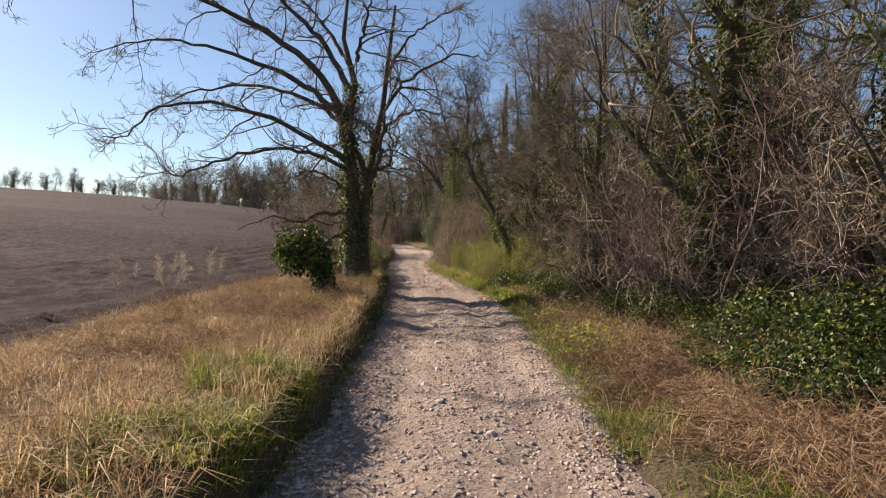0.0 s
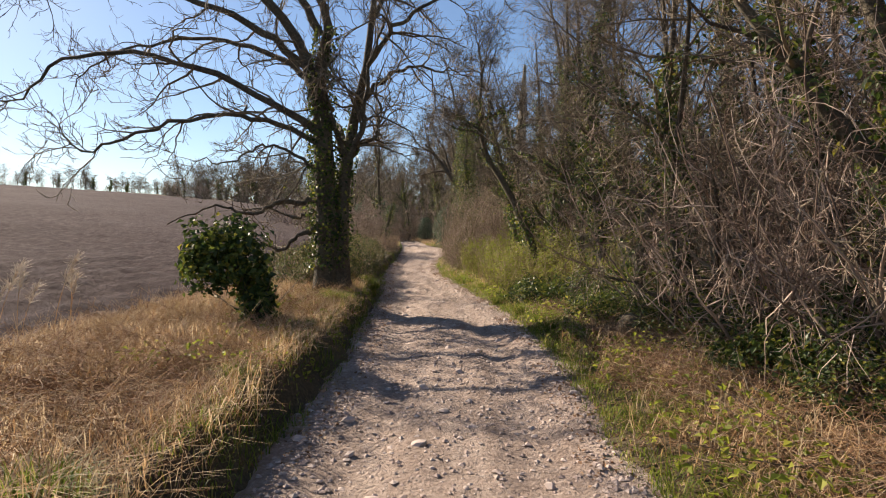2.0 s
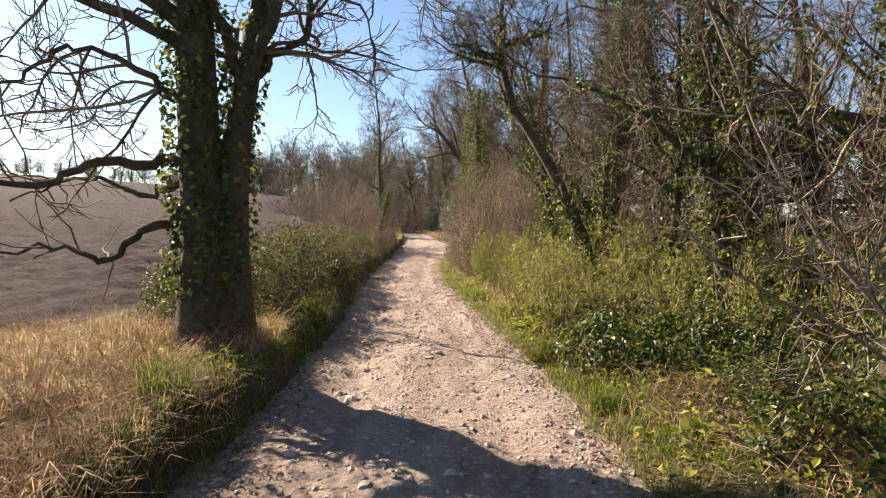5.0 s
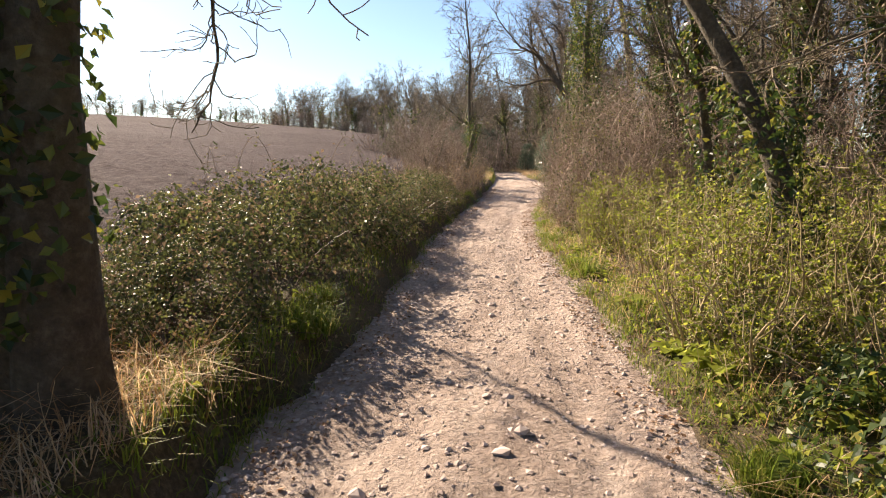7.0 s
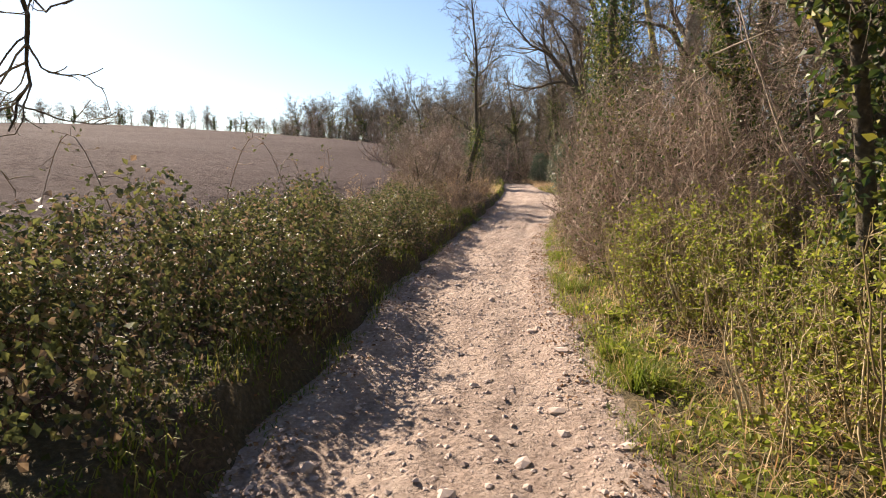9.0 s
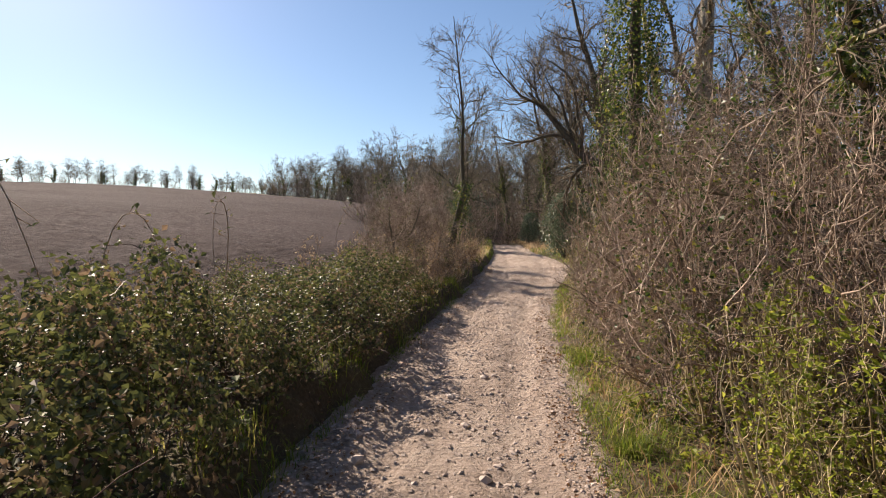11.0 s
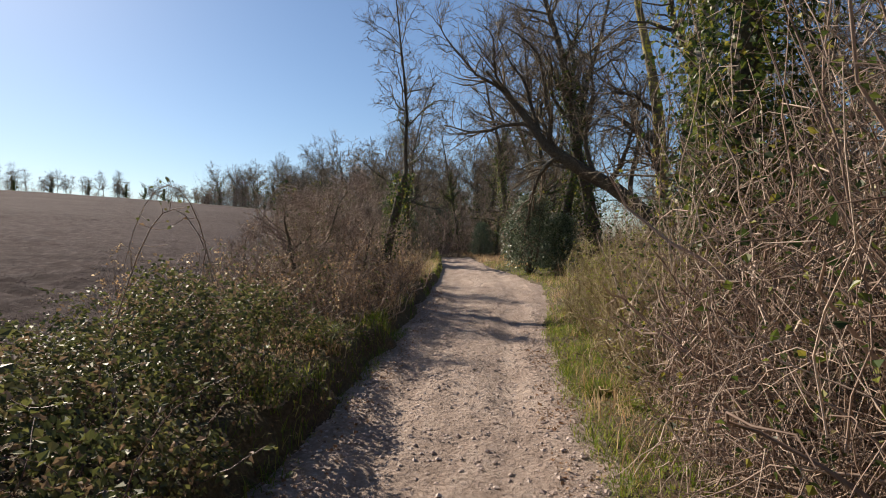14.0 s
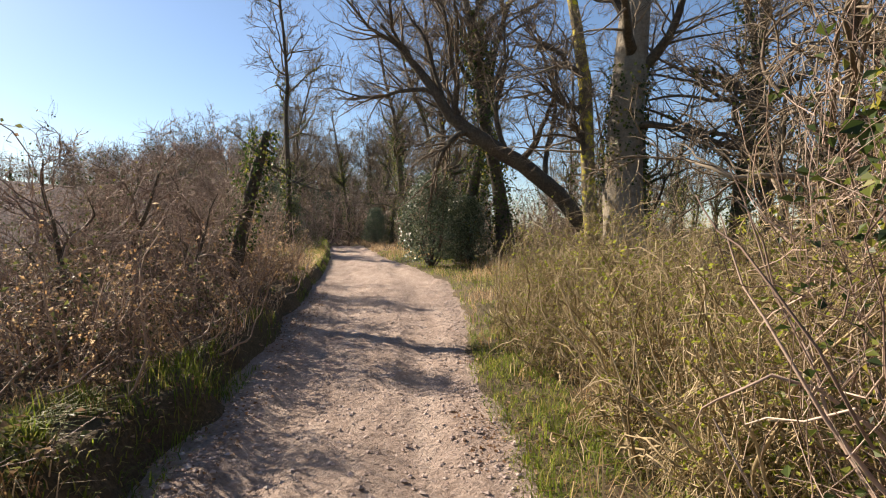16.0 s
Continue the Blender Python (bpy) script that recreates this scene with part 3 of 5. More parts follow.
    bare_limbs = [([(-0.22, -0.05, 1.75), (-0.8, -0.35, 1.72), (-1.3, -0.6, 1.5), (-1.9, -0.8, 1.6), (-2.6, -1.0, 1.35)], 0.06),
                  ([(-0.2, -0.05, 1.35), (-0.55, -0.15, 1.1), (-0.9, -0.3, 0.85), (-1.3, -0.4, 0.95), (-2.0, -0.6, 0.85)], 0.055),
                  ([(-0.22, 0.0, 1.55), (-0.8, 0.1, 1.45), (-1.5, 0.3, 1.65), (-2.3, 0.4, 1.4)], 0.04),
                  ([(0.2, 0.2, 2.6), (-0.1, 1.2, 3.4), (-0.8, 2.8, 4.0), (-1.6, 4.2, 3.9), (-2.3, 5.2, 3.4), (-2.6, 5.7, 2.7), (-3.0, 6.0, 2.1), (-3.4, 6.1, 1.6)], 0.06)]
    allL, allR = [], []
    for corners, rad in long_limbs + bare_limbs:
        L = crooked(rng, corners, 24, 0.028)
        LR = taper(rad, 0.010, 24, 0.75)
        allL.append(L)
        allR.append(LR)
        part("limb", mesh_of("limb", *tubes(L, LR, 7, rng, 0.06)), M_BARK, tree)
    L, LR = np.concatenate(allL[:len(long_limbs)]), np.concatenate(allR[:len(long_limbs)])
    pieces = []
    hang = allL[-1][0, 8:22]
    H = strands(rng, np.repeat(hang, 2, axis=0), np.stack((rng.normal(-0.1, 0.8, 28), rng.normal(0, 0.6, 28), np.full(28, -0.6)), 1), rng.uniform(0.5, 1.6, 28), 11, 0.27, 0.05)
    HR = taper(np.full(28, 0.011), 0.005, 11)
    pieces.append(tubes(H, HR, 5))
    low = np.concatenate(allL[len(long_limbs):len(long_limbs) + 3])
    st, d, r, s = shoots(rng, low, np.concatenate(allR[len(long_limbs):len(long_limbs) + 3]), 6, 0.35, 1.0, 30, 70)
    pieces.append(tubes(strands(rng, st, d, rng.uniform(0.3, 0.9, len(s)), 7, 0.25, 0.05), taper(np.full(len(s), 0.010), 0.004, 7), 5))
    st, d, r, s = shoots(rng, H, HR, 5, 0.3, 1.0, 25, 60)
    pieces.append(tubes(strands(rng, st, d, rng.uniform(0.1, 0.4, len(s)), 5, 0.2, 0.06), taper(np.full(len(s), 0.006), 0.004, 5), 4))
    st, d, r, s = shoots(rng, L, LR, 14, 0.12, 1.0, 30, 70)
    Bp = strands(rng, st, d, (1.9 - 0.9 * s) * rng.uniform(0.4, 1.2, len(s)), 8, 0.24, -0.09)
    BR = taper(np.minimum(r * 0.6, 0.026), 0.0055, 8)
    pieces.append(tubes(Bp, BR, 5))
    st, d, r, s = shoots(rng, Bp, BR, 7, 0.15, 1.0, 25, 60)
    T = strands(rng, st, d, rng.uniform(0.2, 0.75, len(s)), 6, 0.24, 0.10)
    TR = taper(np.full(len(s), 0.0075), 0.004, 6)
    pieces.append(tubes(T, TR, 4))
    st, d, r, s = shoots(rng, T, TR, 4, 0.25, 1.0, 25, 60)
    S = strands(rng, st, d, rng.uniform(0.08, 0.28, len(s)), 4, 0.25, 0.10)
    pieces.append(tubes(S, taper(np.full(len(s), 0.0050), 0.0038, 4), 3))
    part("crown", mesh_of("crown", *joined(pieces)), M_TWIG, tree, "bare drooping twigs")
    part("ivy", mesh_of("ivy", *ivy_on(rng, A, RA, 3000, 0.07, 0.14, 0.78, 0.14), False), M_IVY, stem_a, "dark green climbing ivy")
    part("ivy", mesh_of("ivy", *ivy_on(rng, B, RB, 600, 0.07, 0.2, 0.7, 0.06), False), M_IVY, stem_b, "dark green climbing ivy")
    return tree


put(twin_ash(), -2.2, 14.65)

# ivy-covered stump between the track and the field
def ivy_stump():
    rng = np.random.default_rng(5)
    ob = thing("ivy_stump", "tree stump smothered by a leafy ball of ivy", "stump")
    P = np.array([[(0.25, 0, -0.15), (0.22, 0, 0.15), (0.1, 0, 0.4), (-0.1, 0, 0.65), (-0.2, 0, 0.9)]])
    R = np.array([[0.15, 0.11, 0.10, 0.09, 0.05]])
    part("trunk", mesh_of("trunk", *tubes(P, R, 9, rng, 0.06)), M_BARK, ob)
    n = 2600
    lobes = np.array([(-0.45, 0.0, 0.95, 0.30), (-0.15, 0.1, 1.08, 0.26), (0.08, -0.1, 0.86, 0.28), (-0.3, -0.15, 0.72, 0.28), (0.12, 0.05, 0.55, 0.24), (0.2, 0.0, 0.32, 0.22), (-0.55, 0.1, 0.78, 0.2)])
    k = rng.integers(0, len(lobes), n)
    d = unit(rng.normal(0, 1, (n, 3)))
    rad = (0.45 + 0.55 * rng.uniform(0, 1, n) ** 0.5) * (0.4 + 1.3 * lattice(d[:, 0] * 3 + 5 + k, d[:, 2] * 3 + d[:, 1] * 2, 51))
    at = d * (rad * lobes[k, 3])[:, None] + lobes[k, :3]
    part("ivy", mesh_of("ivy", *leaves(rng, at, 0.085, d * 0.8 + UP * 0.4, 0.5), False), M_IVY, ob, "glossy dark ivy leaves")
    T = strands(rng, np.zeros((9, 3)) + (0.15, 0, 0.1), np.stack((rng.normal(0.2, 0.5, 9), rng.normal(0, 0.4, 9), np.ones(9)), 1), rng.uniform(0.5, 1.1, 9), 6, 0.12)
    part("twig_spray", mesh_of("twig_spray", *tubes(T, taper(np.full(9, 0.008), 0.003, 6), 4)), M_TWIG, ob)["kind"] = "stuff"
    part("ivy", mesh_of("ivy", *ivy_on(rng, P, R, 350, 0.075, 0.1, 1.0, 0.12), False), M_IVY, ob, "glossy dark ivy leaves")
    return ob


put(ivy_stump(), -2.35, 10.5)

# ---- the wood ----
rng = np.random.default_rng(77)
G = "trees of the wood"
wood = [
    put(bare_tree("woodland_tree", "tall bare tree with a thick sleeve of ivy", 101, 12, 0.20, (0.03, 0), 18, 0.10, 0.30, 7, 6, 3, ivy=4200, ivy_top=0.75, group=G), 3.9, 8.7),
    put(bare_tree("woodland_tree", "slender bare tree with patchy ivy", 102, 11, 0.11, (-0.06, 0.02), 15, 0.14, 0.30, 7, 6, 3, ivy=3000, ivy_top=0.7, group=G), 3.35, 16.2),
    put(bare_tree("woodland_tree", "bare woodland tree with low spreading limbs", 103, 9, 0.13, (-0.12, 0.05), 18, 0.10, 0.38, 7, 6, 3, ivy=2200, ivy_top=0.6, wander=0.15, group=G), 4.7, 18.4),
    put(bare_tree("woodland_tree", "thin leaning bare tree in the wood", 104, 8, 0.07, (-0.07, -0.03), 14, 0.2, 0.24, 7, 6, 3, ivy=600, ivy_top=0.4, wander=0.14, group=G), 3.2, 17.6),
]
for x, y, k, turn, s in ((4.8, 10.6, 1, 40, 1.0), (6.0, 10.4, 0, 120, 0.95), (4.6, 14.6, 2, 300, 0.9), (4.6, 12.3, 3, 20, 1.0), (4.6, 5.6, 2, 80, 0.8), (5.4, 7.4, 1, 260, 1.0),
                         (3.1, 21.6, 3, 250, 0.9), (2.4, 25.5, 1, 130, 0.8), (6.6, 13.4, 0, 30, 0.9), (3.4, 23.4, 0, 20, 0.85), (3.6, 29.6, 1, 60, 1.0), (4.8, 26.8, 0, 310, 0.95), (5.6, 31.6, 2, 100, 1.1), (6.8, 17.2, 0, 170, 1.0), (4.75, 22.0, 0, 220, 0.9), (7.7, 12.4, 0, 250, 1.1), (3.1, 13.2, 2, 140, 0.85), (2.9, 11.0, 3, 200, 0.85)):
    again(wood[k], x, y, turn, s)
back = [
    put(bare_tree("woodland_tree", "bare tree deep in the wood", 111, 12, 0.17, (0.03, 0.02), 15, 0.12, 0.32, 6, 5, 0, 1.5, ivy=900, ivy_top=0.6, group=G, own=2, points=3, ivy_size=0.11), 7.9, 22.4),
    put(bare_tree("woodland_tree", "slim bare tree deep in the wood", 112, 11, 0.10, (-0.08, 0.02), 14, 0.12, 0.33, 6, 5, 0, 1.5, ivy=500, ivy_top=0.5, group=G, own=2, points=3, ivy_size=0.11), 8.0, 15.0),
    put(bare_tree("woodland_tree", "crooked bare tree deep in the wood", 113, 9, 0.12, (0.12, -0.05), 15, 0.1, 0.38, 6, 5, 0, 1.5, ivy=500, ivy_top=0.4, group=G, own=2, points=3, wander=0.16, ivy_size=0.11), 9.5, 18.6),
]
spots = [(7.9, 22.4), (8.0, 15.0), (9.5, 18.6)]
for _ in range(1500):
    x, y = 3.0 + 27 * rng.uniform(0, 1) ** 1.4, rng.uniform(-2, 85)
    if x < right_edge(y) + (4.5 if y < 36 else 7.5) or any((x - a) ** 2 + (y - b) ** 2 < 2.0 ** 2 for a, b in spots) or (x < 6.5 and y < 20) or (y > 42 and x < 13 and (len(spots) + int(y)) % 3):
        continue
    spots.append((x, y))
for i, (x, y) in enumerate(spots[3:98]):
    again(back[i % 3], x, y, rng.uniform(0, 360), rng.uniform(0.8, 1.2))

for i, (y, d) in enumerate(((33.0, 4.8), (35.2, 6.4), (30.6, 6.4))):
    again(wood[(0, 2, 0, 1)[i % 4]], right_edge(y) + d, y, 67 * i, 0.95 + 0.04 * (i % 4))

# leaning ivy-clad tree whose trunk slants over the verge
put(bare_tree("leaning_tree", "crooked ivy-clad tree leaning towards the track", 131, 6.5, 0.14, (-0.3, 0.1), 16, 0.46, 0.36, 8, 6, 3, ivy=1000, ivy_top=0.36, wander=0.2, twigs=M_BARK, droop=0.05,
              path=[(0, 0, -0.15), (-0.1, 0, 0.8), (-0.3, 0.1, 1.5), (-0.82, 0.3, 2.6), (-1.35, 0.4, 3.4), (-1.5, 0.5, 4.4), (-1.4, 0.6, 5.6), (-1.5, 0.7, 6.4)]), 2.25, 18.5)
put(bare_tree("crooked_tree", "crooked bare tree with spreading limbs at the wood's edge", 135, 5.5, 0.11, (-0.2, 0), 13, 0.52, 0.40, 8, 6, 3, ivy=900, ivy_top=0.75, wander=0.2, twigs=M_BARK, droop=0.05,
              path=[(0, 0, -0.15), (-0.03, 0, 0.5), (-0.06, 0, 1.0), (-0.3, -0.2, 2.2), (-0.5, -0.3, 3.2), (-0.85, -0.4, 4.6)]), 2.0, 20.7)
put(bare_tree("thorn_tree", "small thorn tree with long pale crooked branches", 132, 4.2, 0.09, (-0.1, -0.05), 14, 0.15, 0.55, 7, 5, 2, 0.9, wander=0.22, droop=0.0), 1.7, 31.9)
put(bare_tree("thorn_tree", "small thorn tree with long pale crooked branches", 133, 3.6, 0.08, (0.1, -0.1), 12, 0.2, 0.55, 7, 5, 2, 0.9, wander=0.22, droop=0.0), 2.6, 33.8)
dead = put(bare_tree("dead_thorn", "dead pale thorn with sprawling crooked branches", 134, 2.6, 0.06, (-0.3, -0.2), 14, 0.1, 0.75, 6, 5, 2, 1.0, wander=0.26, droop=-0.02), 3.5, 10.9)
for x, y, turn, s in ((4.3, 7.6, 100, 0.8), (4.9, 5.4, 300, 1.2), (5.2, 9.2, 10, 1.3), (3.9, 10.2, 190, 0.9)):
    again(dead, x, y, turn, s)

# thickets along the wood's edge
H = "shrubs of the thicket"
thick = [
    put(bush("thicket_shrub", "bare brown thorny shrub in a tangled thicket", 201, 3.3, 1.0, 26, 11, 7, thick=0.98, twigs=M_TWIG_RED, wander=0.24, rise=-0.012, short=0.48, leaf=2000, leaf_size=0.055, leaf_mat=M_IVY, own=6, group=H), 1.2, 25.0),
    put(bush("thicket_shrub", "bare reddish shrub with fine tangled twigs", 202, 2.4, 0.9, 26, 11, 8, thick=1.2, wander=0.26, rise=-0.015, short=0.5, leaf=300, leaf_size=0.035, leaf_mat=M_BRAMBLE, group=H), 0.9, 26.4),
]
fresh = [
    put(bush("spring_shrub", "low shrub of tan shoots with yellow-green spring leaves", 203, 1.15, 0.7, 26, 7, 4, wander=0.16, rise=0.10, leaf=2400, leaf_size=0.036, twigs=M_STALK, start=0.8, short=0.3, group="leafing shrubs"), 1.4, 21.8),
    put(bush("spring_shrub", "upright tan stalks with a few small green leaves", 204, 1.45, 0.7, 44, 11, 6, thick=0.8, wander=0.26, rise=0.0, leaf=3600, leaf_size=0.024, twigs=M_STALK, start=0.95, short=0.34, group="leafing shrubs"), 0.6, 30.6),
]
high = [
    put(bush("tall_shrub", "tall bare hazel with many long stems", 205, 4.6, 1.5, 16, 10, 8, thick=1.5, group=H), 4.2, 9.9),
    put(bush("tall_shrub", "tall bare thorn bush with spreading twigs", 206, 3.8, 1.9, 16, 9, 9, thick=1.5, rise=0.0, group=H), 4.8, 12.8),
]
loose = [
    put(bush("woodland_shrub", "bare undergrowth shrub among the trees", 207, 2.6, 1.3, 12, 6, 5, thick=1.8, own=2, points=3, group=H), 6.2, 9.0),
    put(bush("woodland_shrub", "bare tangled undergrowth shrub with scattered leaves", 208, 2.0, 1.4, 12, 6, 5, thick=1.7, own=2, leaf=500, leaf_size=0.06, leaf_mat=M_IVY, group=H), 6.0, 15.2),
]
for x, y, k, s in ((0.75, 23.9, 0, 0.8), (1.9, 24.2, 1, 1.1), (0.45, 25.2, 1, 0.75), (0.55, 26.6, 0, 0.85), (1.6, 26.6, 0, 1.15), (0.35, 27.6, 1, 0.85), (1.2, 28.0, 0, 1.2), (0.25, 28.9, 0, 0.7),
                   (2.2, 28.6, 0, 1.2), (0.9, 29.4, 1, 1.0), (1.9, 30.4, 0, 1.1), (1.7, 23.0, 1, 0.9), (2.4, 25.8, 0, 1.1)):
    again(thick[k], x, y, rng.uniform(0, 360), s)
for i in range(17):
    y = 17.2 + i * 0.52
    again(fresh[0], right_edge(y) + rng.uniform(0.75, 1.9), y, rng.uniform(0, 360), rng.uniform(0.8, 1.15))
for x, y, s in ((2.6, 16.5, 0.9), (3.0, 17.4, 1.1), (2.3, 17.3, 0.9), (3.3, 16.1, 1.0), (2.9, 18.4, 1.2), (3.6, 15.2, 1.0)):
    again(fresh[0], x, y, 61 * y, s)
for i in range(13):
    y = 17.0 + i * 0.75
    again(fresh[0], right_edge(y) + rng.uniform(2.1, 4.6), y, rng.uniform(0, 360), rng.uniform(1.0, 1.4))
for i in range(15):
    y = 29.6 + i * 0.42
    again(fresh[1], right_edge(y) + (rng.uniform(1.0, 1.4) if i % 3 else rng.uniform(1.8, 2.8)), y, rng.uniform(0, 360), rng.uniform(0.85, 1.2))
for x, y, k, s in ((5.2, 11.4, 1, 0.9), (5.0, 8.9, 0, 1.0), (5.4, 14.6, 0, 0.9), (5.6, 6.2, 1, 0.95), (4.2, 19.6, 0, 0.8), (3.6, 23.6, 1, 1.0), (3.6, 27.0, 0, 1.0), (6.4, 11.8, 1, 1.1)):
    again(high[k], x, y, rng.uniform(0, 360), s)
for x, y, k, s in ((3.2, 9.8, 1, 0.75), (3.4, 11.9, 1, 0.85), (4.0, 8.1, 1, 0.8)):
    again(high[k], x, y, rng.uniform(0, 360), s)
for i in range(36):
    y = rng.uniform(3, 34)
    again(loose[i % 2], right_edge(y) + 3.9 + 9 * rng.uniform(0, 1) ** 1.3, y, rng.uniform(0, 360), rng.uniform(0.7, 1.3))
for i in range(14):
    again(loose[i % 2], rng.uniform(1.5, 14), rng.uniform(52, 66), rng.uniform(0, 360), rng.uniform(1.1, 1.7))
for i in range(26):
    y = rng.uniform(44, 80)
    again(loose[i % 2], right_edge(y) + rng.uniform(3.5, 11.0), y, rng.uniform(0, 360), rng.uniform(0.8, 1.4))


# ivy-wrapped trunk in the thicket
def ivy_post(label, seed, path, radii, count, thick, top, low=0.05):
    r = np.random.default_rng(seed)
    ob = thing("ivy_clad_tree", label, "tree")
    P, R = np.array([path], float), np.array([radii], float)
    part("trunk", mesh_of("trunk", *tubes(P, R, 10, r, 0.06)), M_BARK, ob)
    part("ivy", mesh_of("ivy", *ivy_on(r, P, R, count, 0.058, low, top, thick), False), M_IVY, ob, "dark green climbing ivy")
    return ob


put(ivy_post("ivy-wrapped tree trunk inside the brown thicket", 211, [(0, 0, -0.2), (0.02, 0, 0.8), (-0.03, 0, 1.8), (0.05, 0.02, 3.0), (0.0, 0, 4.4), (0.05, 0, 6.0)],
             [0.17, 0.14, 0.13, 0.12, 0.10, 0.05], 9000, 0.42, 1.0, 0.3), 0.55, 29.4)
put(ivy_post("leaning dead trunk topped with a clump of ivy", 212, [(0, 0, -0.2), (0.05, 0.1, 0.6), (0.2, 0.1, 1.3), (0.35, 0.15, 2.0), (0.5, 0.2, 2.6)],
             [0.13, 0.11, 0.10, 0.09, 0.05], 1000, 0.20, 1.0, 0.3), -4.1, 36.8)


# dead branch lying in the verge and a rotten stump
def dead_branch(label, seed, path, r0):
    r = np.random.default_rng(seed)
    ob = thing("fallen_branch", label, "branch")
    P = np.array([path], float)
    R = taper(r0, r0 * 0.3, len(path))
    bough = part("bough", mesh_of("bough", *tubes(P, R, 8, r, 0.08)), M_BARK, ob)
    st, d, rr, s = shoots(r, P, R, 9, 0.25, 1.0, 30, 65)
    T = strands(r, st, d, r.uniform(0.2, 0.6, len(s)), 5, 0.2, 0.02)
    part("twig_spray", mesh_of("twig_spray", *tubes(T, taper(np.full(len(s), 0.008), 0.003, 5), 4)), M_BARK, bough)["kind"] = "stuff"
    return ob


put(dead_branch("dead grey branch lying across the verge plants", 221, [(0.9, 0.1, -0.05), (0.5, 0.05, 0.2), (0.2, 0, 0.38), (-0.15, -0.05, 0.3), (-0.5, -0.05, 0.16), (-0.9, 0, 0.12)], 0.045), 2.9, 16.9)
put(dead_branch("dead grey branch fallen among the brambles", 222, [(1.0, 0.3, -0.05), (0.5, 0.2, 0.35), (0.0, 0, 0.5), (-0.6, -0.1, 0.45), (-1.1, -0.2, 0.3)], 0.05), 3.9, 11.6)
put(dead_branch("broken stick in the thicket's edge", 223, [(0.7, 0.1, -0.05), (0.35, 0.0, 0.35), (0.0, 0, 0.62), (-0.4, -0.05, 0.8)], 0.022), 0.65, 27.3)


def rotten_stump():
    r = np.random.default_rng(9)
    ob = thing("rotten_stump", "low dark rotten tree stump in the verge", "stump")
    P = np.array([[(0, 0, -0.1), (0, 0, 0.08), (0.02, 0, 0.2), (0.02, 0, 0.24)]])
    part("stump", mesh_of("stump", *tubes(P, np.array([[0.2, 0.16, 0.14, 0.02]]), 14, r, 0.12)), M_BARK, ob)
    return ob


put(rotten_stump(), 2.45, 11.3)

# ---- field side ----
thorn = [put(bare_tree("hawthorn", "low gnarled hawthorn with crooked bare branches", 231, 2.3, 0.06, (-0.35, -0.1), 12, 0.25, 0.55, 7, 6, 2, 0.8, wander=0.22, bow=0.12, twigs=M_TWIG_RED, own=3), -4.75, 34.0),
         put(bare_tree("hawthorn", "low bare hawthorn of the field hedge", 232, 2.6, 0.06, (0.2, 0.1), 13, 0.2, 0.5, 7, 6, 2, 0.8, wander=0.2, bow=0.10, twigs=M_TWIG_RED, own=3), -5.3, 35.8)]
for x, y, k, turn, s in ((-4.1, 35.2, 1, 60, 0.75), (-6.0, 37.5, 0, 140, 1.1), (-4.9, 38.2, 1, 200, 1.0), (-5.6, 33.2, 1, 300, 0.6), (-6.5, 40, 0, 20, 1.2), (-5.2, 41, 1, 110, 1.3)):
    again(thorn[k], x, y, turn, s)
scrub = [put(bush("hedge_scrub", "low reddish-brown leafless scrub of the field hedge", 233, 1.25, 1.0, 20, 7, 5, start=0.8, wander=0.24, leaf=1100, leaf_size=0.034, leaf_mat=M_DRY, group="hedge scrub"), -4.2, 32.4),
         put(bush("hedge_scrub", "low brown scrub with a few leaves in the field hedge", 234, 1.2, 1.0, 18, 7, 5, start=0.8, wander=0.24, leaf=1000, leaf_size=0.04, leaf_mat=M_BRAMBLE, group="hedge scrub"), -3.9, 33.4)]
for i in range(24):
    y = 31.4 + i * 0.5
    again(scrub[i % 2], left_edge(y) - rng.uniform(0.7, 2.6), y, rng.uniform(0, 360), rng.uniform(0.8, 1.2))
for i in range(7):
    y = 34.6 + i * 0.95
    again(thick[i % 2], left_edge(y) - rng.uniform(1.0, 2.4), y, 47 * i, rng.uniform(0.5, 0.72))
for i in range(34):
    y = rng.uniform(43, 85)
    again(loose[i % 2], left_edge(y) - 1.0 - 4.5 * rng.uniform(0, 1), y, rng.uniform(0, 360), rng.uniform(0.8, 1.4))

# brambles along the field side
br = [put(bramble(301, 2.6, 2.1, 0.74, 9600, "low mound of dark glossy bramble leaves", size=0.046), -3.0, 17.4),
      put(bramble(302, 2.8, 2.2, 0.78, 9600, "thick bramble mound with arching canes", size=0.048), -3.3, 19.3)]
for i, y in enumerate((21.0, 22.6, 24.3, 26.0, 27.7, 29.4)):
    again(br[i % 2], left_edge(y) - (1.02, 1.3, 1.12)[i % 3], y, rng.choice((0, 180)) + rng.uniform(-8, 8), rng.uniform(0.92, 1.06), 0.98 if y < 24 else 0.78)
for x, y, s in ((-4.6, 19.4, 0.8), (-5.0, 23.5, 0.8), (-5.2, 27.0, 0.8), (-2.7, 16.0, 0.6)):
    again(br[0], x, y, rng.uniform(0, 360), s)
under = put(bramble(303, 2.6, 2.2, 0.46, 2900, "low dark bramble and ivy cover under the trees", M_IVY, 60, 0.055), 3.9, 5.4)
for x, y in ((4.9, 7.2), (4.3, 8.4), (5.6, 10.0), (4.3, 10.6), (4.4, 12.8), (6.0, 13.0), (3.3, 14.9), (4.4, 16.6), (6.4, 6.0), (5.4, 4.2), (7.4, 9.0), (7.6, 12.4)):
    again(under, x, y, rng.uniform(0, 360), rng.uniform(0.8, 1.15))
